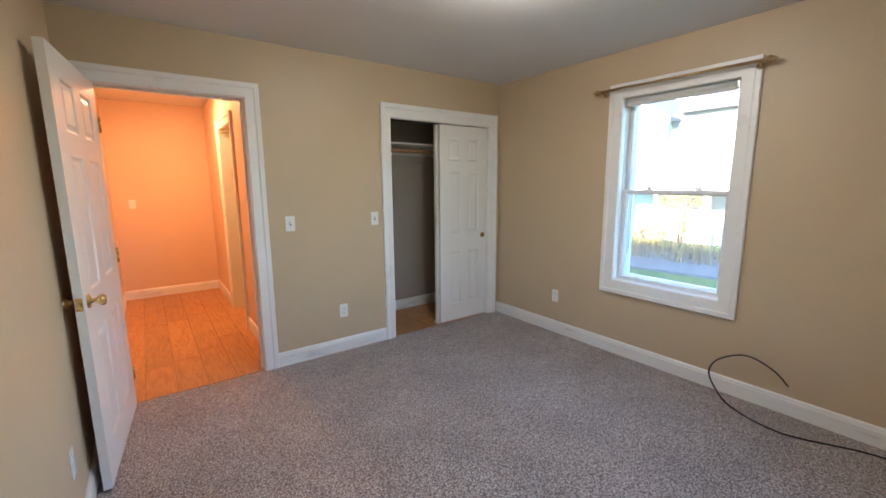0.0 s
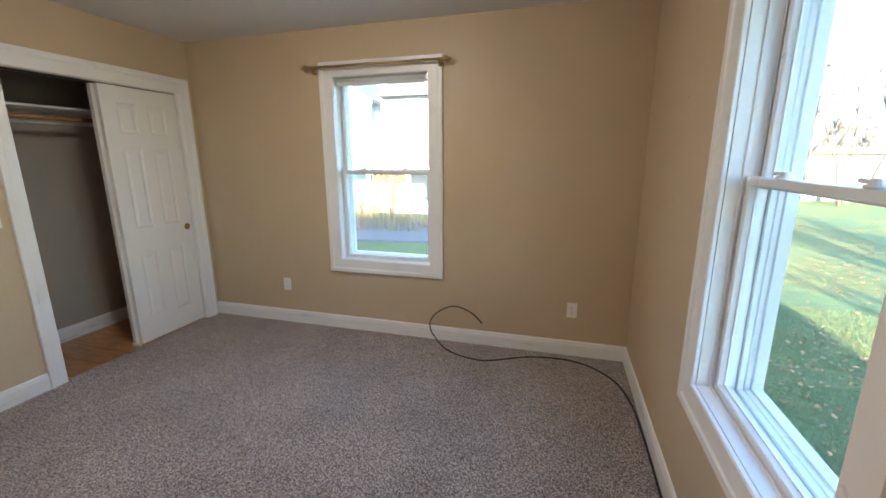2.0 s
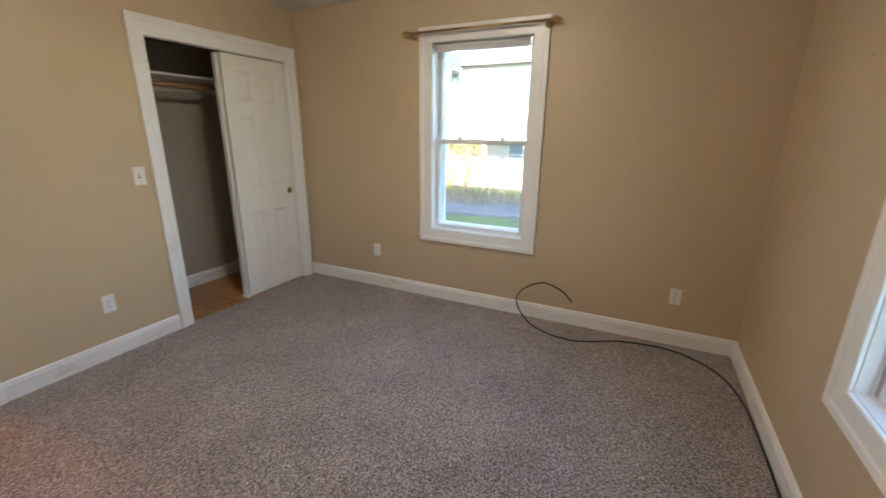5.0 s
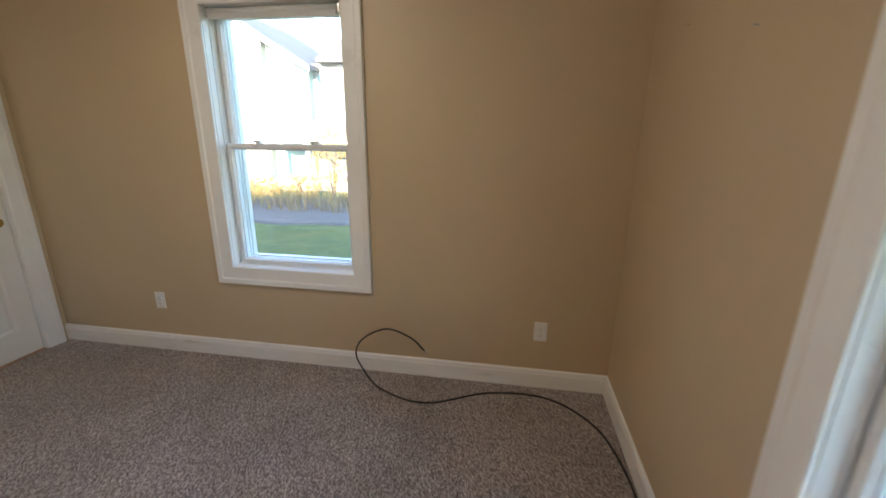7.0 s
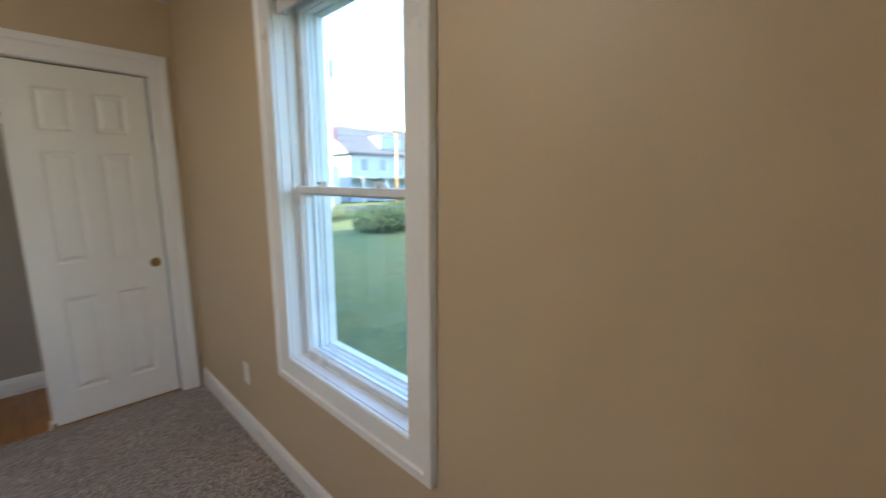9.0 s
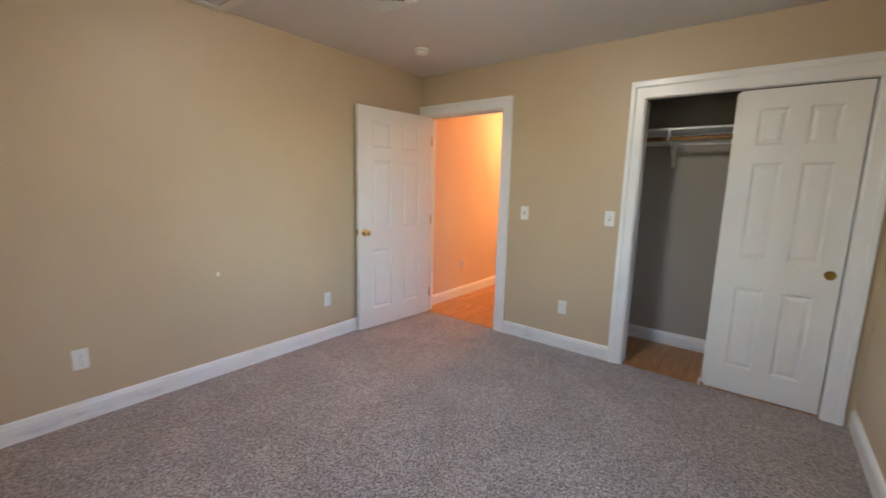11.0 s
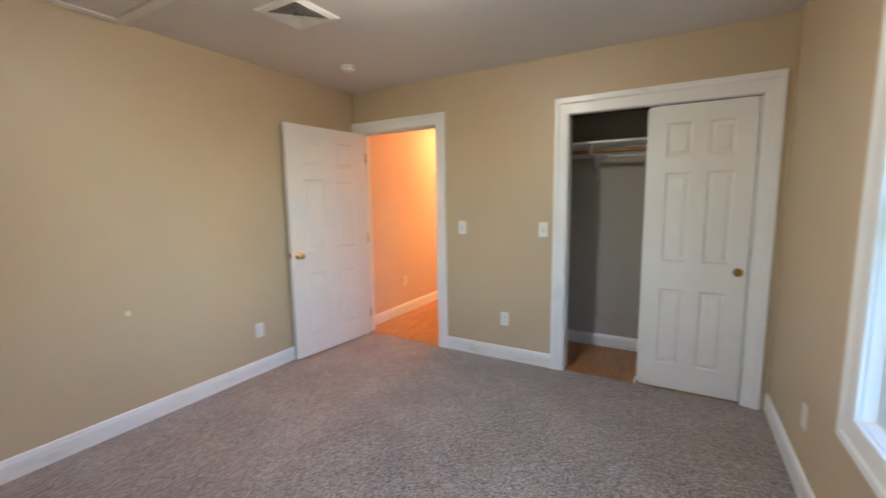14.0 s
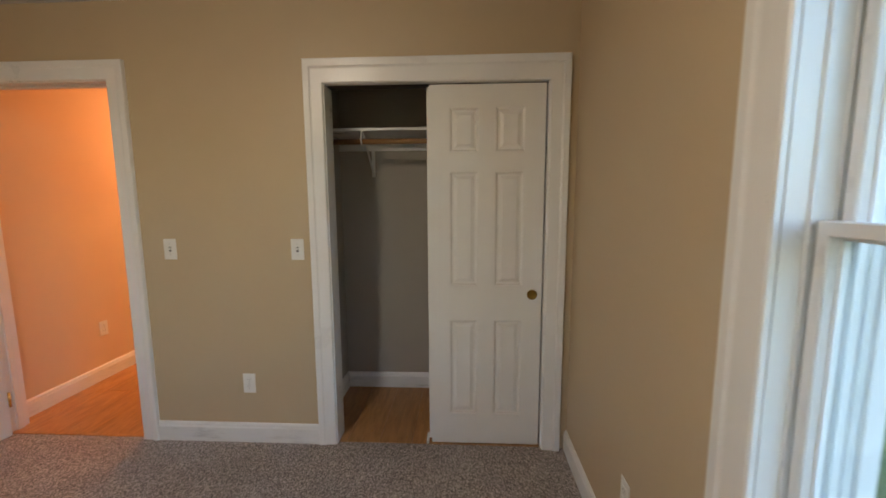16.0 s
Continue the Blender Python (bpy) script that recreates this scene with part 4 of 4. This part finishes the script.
def leaf_cloud(centres, n, size, seed):
    rnd = random.Random(seed)
    verts, faces = [], []
    for _ in range(n):
        (cx, cy, cz), (rx, ry, rz) = rnd.choice(centres)
        while True:
            p = Vector((rnd.uniform(-1, 1), rnd.uniform(-1, 1), rnd.uniform(-1, 1)))
            if 0.35 < p.length < 1.0:
                break
        c = Vector((cx + p.x * rx, cy + p.y * ry, max(GROUND, cz + p.z * rz)))
        d = Vector((rnd.gauss(0, 1), rnd.gauss(0, 1), rnd.gauss(0, 1))).normalized() * size * rnd.uniform(0.6, 1.2)
        e = d.orthogonal().normalized() * size * 0.45
        i = len(verts)
        verts += [tuple(c - d), tuple(c + e), tuple(c + d), tuple(c - e)]
        faces.append((i, i + 1, i + 2, i + 3))
    me = bpy.data.meshes.new("leaves")
    me.from_pydata(verts, [], faces)
    return me


def bush(label, centres, n, size, seed, mat):
    root = thing("bush", label, "bush", group="bushes on the lawn")
    me = leaf_cloud(centres, n, size, seed)
    me.materials.append(mat)
    ob = new("foliage", me)
    ob.parent = root
    rnd = random.Random(seed)
    for (cx, cy, cz), (rx, ry, rz) in centres:
        bm = bmesh.new()
        for k in range(5):
            a = rnd.uniform(0, 6.28)
            tube(bm, [(cx, cy, GROUND - 0.02), (cx + 0.3 * rx * math.cos(a), cy + 0.3 * ry * math.sin(a), cz), (cx + 0.6 * rx * math.cos(a), cy + 0.6 * ry * math.sin(a), cz + 0.7 * rz)], [0.03, 0.02, 0.008], 5)
        part("stems", bm, M_BARK, root)


bush("low dark evergreen hedge bush on the lawn", [((14.5, 14.9, GROUND + 0.5), (1.1, 1.2, 0.72)), ((15.8, 14.9, GROUND + 0.55), (1.1, 1.1, 0.8))], 6500, 0.06, 5, M_BUSH)
M_GOLD = island("golden autumn leaves", (0.34, 0.20, 0.07), (0.62, 0.44, 0.14))
bush("rounded golden-brown autumn shrub before the porch", [((15.5, 6.4, 0.5), (0.75, 0.8, 1.15))], 1500, 0.05, 15, M_GOLD)
bush("low golden autumn shrub beside the mulch bed", [((16.3, 7.9, GROUND + 0.4), (0.5, 0.7, 0.55)), ((16.4, 9.6, GROUND + 0.3), (0.5, 0.9, 0.4))], 1600, 0.06, 16, M_GOLD)
# added clumps that stand for a bright strip of sunlit lawn
bush("low foliage clumps in place of a sunlit strip of grass", [((14.0, 20.5, GROUND + 0.25), (1.6, 0.8, 0.4)), ((16.5, 21.5, GROUND + 0.25), (1.6, 0.8, 0.4))], 2500, 0.07, 6, M_BLADE)


def bare_tree(x, y, h, seed, girth=0.0095, label="leafless tree with many fine grey-brown branches", group="bare trees beyond the lawn"):
    rnd = random.Random(seed)
    root = thing("bare_tree", label, "tree", group=group)
    trunk, crown = bmesh.new(), bmesh.new()

    def grow(bm, p, way, length, r, depth):
        pts = [p]
        for k in range(3):
            way = (way + Vector((rnd.uniform(-0.13, 0.13), rnd.uniform(-0.13, 0.13), rnd.uniform(0.0, 0.16)))).normalized()
            pts.append(pts[-1] + way * length / 3)
        tube(bm, pts, [r, r * 0.85, r * 0.72, r * 0.58], 6 if depth < 2 else 3)
        if depth < 5:
            for k in range(3 if depth < 4 else 2):
                start = pts[-1] if k == 0 else pts[2]
                side = Vector((rnd.gauss(0, 1), rnd.gauss(0, 1), rnd.uniform(0.0, 0.9))).normalized()
                grow(crown, start, (way * 0.9 + side * 0.6).normalized(), length * rnd.uniform(0.6, 0.82), r * 0.56, depth + 1)

    grow(trunk, Vector((x, y, GROUND - 0.1)), Vector((0, 0, 1)), h * 0.27, h * girth, 0)
    part("trunk", trunk, M_BARK, root)
    part("branches", crown, M_BARK, root)


for x, y, h, seed in ((23.6, -14.6, 14, 1), (25.5, -12.4, 11, 2), (29, -12.5, 14, 3), (30, -16, 16, 4), (27, -17.5, 14, 5), (34, -13, 17, 6), (34, -20, 16, 7), (28, -21, 14, 8), (38, -16, 17, 11), (31, -24, 16, 12), (24, -20, 13, 13)):
    bare_tree(x, y, h, seed)
for x, y, h, seed in ((33, 47, 9, 9), (24, 46, 9, 10)):
    bare_tree(x, y, h, seed)
# trees behind the house, whose long shadows cross the lawn
for x, y, h, seed in ((-8, -5.0, 14, 21), (-9, -6.3, 15, 22), (-7, -9.5, 13, 23)):
    bare_tree(x, y, h, seed, 0.03, "leafless thick-trunked tree standing behind the house", "bare trees behind the house")


def far_woods(x0, x1, y0, y1, n, seed):
    rnd = random.Random(seed)
    verts, faces = [], []
    for _ in range(n):
        x, y = rnd.uniform(x0, x1), rnd.uniform(y0, y1)
        h = rnd.uniform(5, 10)
        for k in range(60):
            z = GROUND + (0 if k == 0 else h * rnd.uniform(0.2, 0.75))
            reach = h * (1.0 if k == 0 else rnd.uniform(0.12, 0.34))
            a, up = rnd.uniform(0, 6.283), rnd.uniform(0.5, 1.2)
            way = Vector((0, 0, 1)) if k == 0 else Vector((math.cos(a), math.sin(a), up)).normalized()
            w = 0.14 if k == 0 else rnd.uniform(0.03, 0.07)
            i = len(verts)
            for dx, dy in ((w, 0), (-w * 0.5, w * 0.87), (-w * 0.5, -w * 0.87)):
                verts.append((x + dx, y + dy, z))
            verts.append((x + way.x * reach, y + way.y * reach, z + way.z * reach))
            faces += [(i, i + 1, i + 3), (i + 1, i + 2, i + 3), (i + 2, i, i + 3)]
    me = bpy.data.meshes.new("far_woods")
    me.from_pydata(verts, [], faces)
    me.materials.append(M_TWIG)
    return me


M_TWIG = island("bare grey twigs", (0.16, 0.13, 0.115), (0.30, 0.25, 0.22))
tagged(new("far_woods", far_woods(40, 75, -75, -14, 260, 31)), "bare grey-brown winter woods beyond the lawn", "woods", kind="stuff")
tagged(new("far_woods", far_woods(10, 60, 50, 75, 150, 32)), "bare grey-brown trees behind the far houses", "woods", kind="stuff")

fence = thing("fence", "weathered wooden picket fence behind the lawn", "fence")
for k in range(13):
    x, y = 27.5 - 0.05 * k, -4.0 - 1.6 * k
    part("post", boxed(x - 0.06, x + 0.06, y - 0.06, y + 0.06, GROUND - 0.1, GROUND + 1.15), M_FENCE, fence)
    if k:
        for z in (0.35, 0.95):
            part("rail", boxed(x - 0.02, x + 0.03, y, y + 1.6, GROUND + z, GROUND + z + 0.08), M_FENCE, fence)
        for j in range(10):
            yy = y + 0.12 + 0.15 * j
            part("picket", boxed(x - 0.045, x - 0.02, yy, yy + 0.09, GROUND + 0.05, GROUND + 1.05), M_FENCE, fence)

fp = thing("flagpole", "white flagpole with a striped flag hanging limp", "flag")
fx, fy = 16.6, 22.0
part("pole", tube(bmesh.new(), [(fx, fy, GROUND), (fx, fy, 8.4)], 0.05, 10), M_WHITECLOTH, fp)
part("ball", ring_lathe(bmesh.new(), [(0, 0), (0.05, 0.02), (0.07, 0.07), (0.05, 0.12), (0, 0.14)], (fx, fy, 8.4), (0, 0, 1), 12), M_BRASS, fp)
for k in range(7):
    bm = bmesh.new()
    cols = []
    for j in range(9):
        z = 8.1 - 4.2 * j / 8
        a = fx + 0.05 + 0.07 * k + 0.10 * math.sin(j * 0.7 + 0.4) - 0.012 * j
        cols.append([bm.verts.new((a + dx, fy + 0.08 * math.sin(k * 1.4 + j * 0.3) + dy, z - 0.06 * k)) for dx, dy in ((0, 0), (0.07, 0), (0.07, 0.012), (0, 0.012))])
    for a, b in zip(cols, cols[1:]):
        for i in range(4):
            bm.faces.new((a[i], a[(i + 1) % 4], b[(i + 1) % 4], b[i]))
    bm.faces.new(cols[0]), bm.faces.new(cols[-1])
    part("stripe", bm, M_RED if k % 2 == 0 else M_WHITECLOTH, fp)
part("canton", boxed(fx + 0.05, fx + 0.24, fy - 0.1, fy - 0.085, 7.0, 8.0), M_NAVY, fp)

up = thing("utility_pole", "tall wooden utility pole with crossarm by the street", "utility pole")
part("pole", tube(bmesh.new(), [(28.9, 31, GROUND), (28.9, 31, 6.3)], [0.17, 0.12], 12), M_POLE, up)
part("crossarm", boxed(28.0, 29.8, 30.8, 30.9, 5.7, 5.85), M_POLE, up)
for z, dx in ((5.95, -0.8), (5.95, 0.8), (5.2, 0.0)):
    part("wire", tube(bmesh.new(), spline([(-14.5 + dx, 39, z), (5 + dx, 34.5, z - 0.5), (28.9 + dx, 31, z), (45 + dx, 27, z - 0.5), (65 + dx, 23, z)], 8), 0.015, 4), M_RUBBER, up)
solid("road", boxed(-100, 120, 25.5, 30.0, GROUND - 0.3, GROUND + 0.008), paint("asphalt", (0.06, 0.06, 0.062), 0.9, 0.15, 40.0, 0.004), "grey asphalt street beyond the front lawn", "road", "structure")
bm = bmesh.new()
rnd = random.Random(2)
vs = [bm.verts.new((14.5 + 1.1 * math.cos(a) * rnd.uniform(0.85, 1.1), -10.0 + 1.0 * math.sin(a) * rnd.uniform(0.85, 1.1), GROUND + 0.02)) for a in (6.283 * k / 18 for k in range(18))]
low = [bm.verts.new((v.co.x, v.co.y, GROUND - 0.05)) for v in vs]
bm.faces.new(vs)
for k in range(18):
    bm.faces.new((vs[k], vs[(k + 1) % 18], low[(k + 1) % 18], low[k]))
solid("stone_slab", bm, paint("weathered slab", (0.24, 0.225, 0.21), 0.95, 0.2), "flat pale stone slab lying in the grass", "stone slab")


def scatter(x0, x1, y0, y1, n, seed, leaf):
    rnd = random.Random(seed)
    verts, faces = [], []
    for _ in range(n):
        x, y = rnd.uniform(x0, x1), rnd.uniform(y0, y1)
        if leaf and noise.noise(Vector((x * 0.5, y * 0.5, 3.0))) < rnd.uniform(-0.35, 0.5):
            continue
        if x < XE + EXT + 0.05 and y > YS - EXT - 0.05:
            continue
        a = rnd.uniform(0, 6.283)
        i = len(verts)
        if leaf:
            s = rnd.uniform(0.016, 0.042)
            c, d = math.cos(a) * s, math.sin(a) * s
            z = GROUND + 0.03
            t = rnd.uniform(0, 0.035)
            verts += [(x - c, y - d, z), (x + d * 0.6, y - c * 0.6, z + t), (x + c, y + d, z + 0.01), (x - d * 0.6, y + c * 0.6, z + t * 0.6)]
            faces.append((i, i + 1, i + 2, i + 3))
        else:
            w, h = 0.004, rnd.uniform(0.015, 0.045)
            c, d = math.cos(a) * w, math.sin(a) * w
            verts += [(x - c, y - d, GROUND - 0.005), (x + c, y + d, GROUND - 0.005), (x + rnd.uniform(-0.04, 0.04), y + rnd.uniform(-0.04, 0.04), GROUND + h)]
            faces.append((i, i + 1, i + 2))
    me = bpy.data.meshes.new("scatter")
    me.from_pydata(verts, [], faces)
    me.materials.append(M_LEAF if leaf else M_BLADE)
    return me


tagged(new("fallen_leaves", scatter(3.0, 20.0, -12.0, -0.4, 15000, 11, True)), "brown and orange fallen leaves scattered over the lawn", "leaves", kind="stuff")
tagged(new("fallen_leaves", scatter(5.0, 14.0, 1.0, 14.0, 800, 12, True)), "a few brown fallen leaves on the shaded lawn", "leaves", kind="stuff")
tagged(new("grass_blades", scatter(3.5, 9.0, -6.0, -0.3, 60000, 13, False)), "short mown grass blades near the house", "grass", kind="stuff")


# ---------- floor planks, last ----------
def planks(parent, x0, x1, y0, y1, w, length, seed):
    rnd = random.Random(seed)
    shared = {}
    x = x0
    while x < x1 - 0.01:
        xe = min(x + w, x1)
        y = y0 - rnd.uniform(0, length * 0.8)
        while y < y1 - 0.01:
            a, b = max(y, y0), min(y + length, y1)
            if b - a > 0.03:
                key = (round(xe - x, 3), round(b - a, 3))
                if key not in shared:
                    bm = bmesh.new()
                    dx, dy = (xe - x) / 2 - 0.0008, (b - a) / 2 - 0.0008
                    c = [(-dx, -dy), (dx, -dy), (dx, dy), (-dx, dy)]
                    lo = [bm.verts.new((u, v, -0.011)) for u, v in c]
                    mid = [bm.verts.new((u, v, -0.0025)) for u, v in c]
                    hi = [bm.verts.new((u * (1 - 0.0012 / dx), v * (1 - 0.0012 / dy), -0.001)) for u, v in c]
                    for r0, r1 in ((lo, mid), (mid, hi)):
                        for k in range(4):
                            bm.faces.new((r0[k], r0[(k + 1) % 4], r1[(k + 1) % 4], r1[k]))
                    bm.faces.new(hi)
                    shared[key] = mesh_of(bm, "plank", M_PLANK)
                ob = new("plank", shared[key])
                ob.location = ((x + xe) / 2, (a + b) / 2, 0)
                ob.parent = parent
            y += length
        x += w


planks(bpy.data.objects["hall_floor"], HALL_X0, HALL_X1 + 0.11, YN + 0.031, HALL_Y1, 0.19, 1.2, 21)
planks(bpy.data.objects["side_room_floor"], HALL_X1 + 0.11, HALL_X1 + 1.5, YH + 0.8, HALL_Y1, 0.19, 1.2, 23)
planks(bpy.data.objects["closet_floor"], CL_X0, XE, YN + 0.014, CL_Y1, 0.19, 1.2, 22)
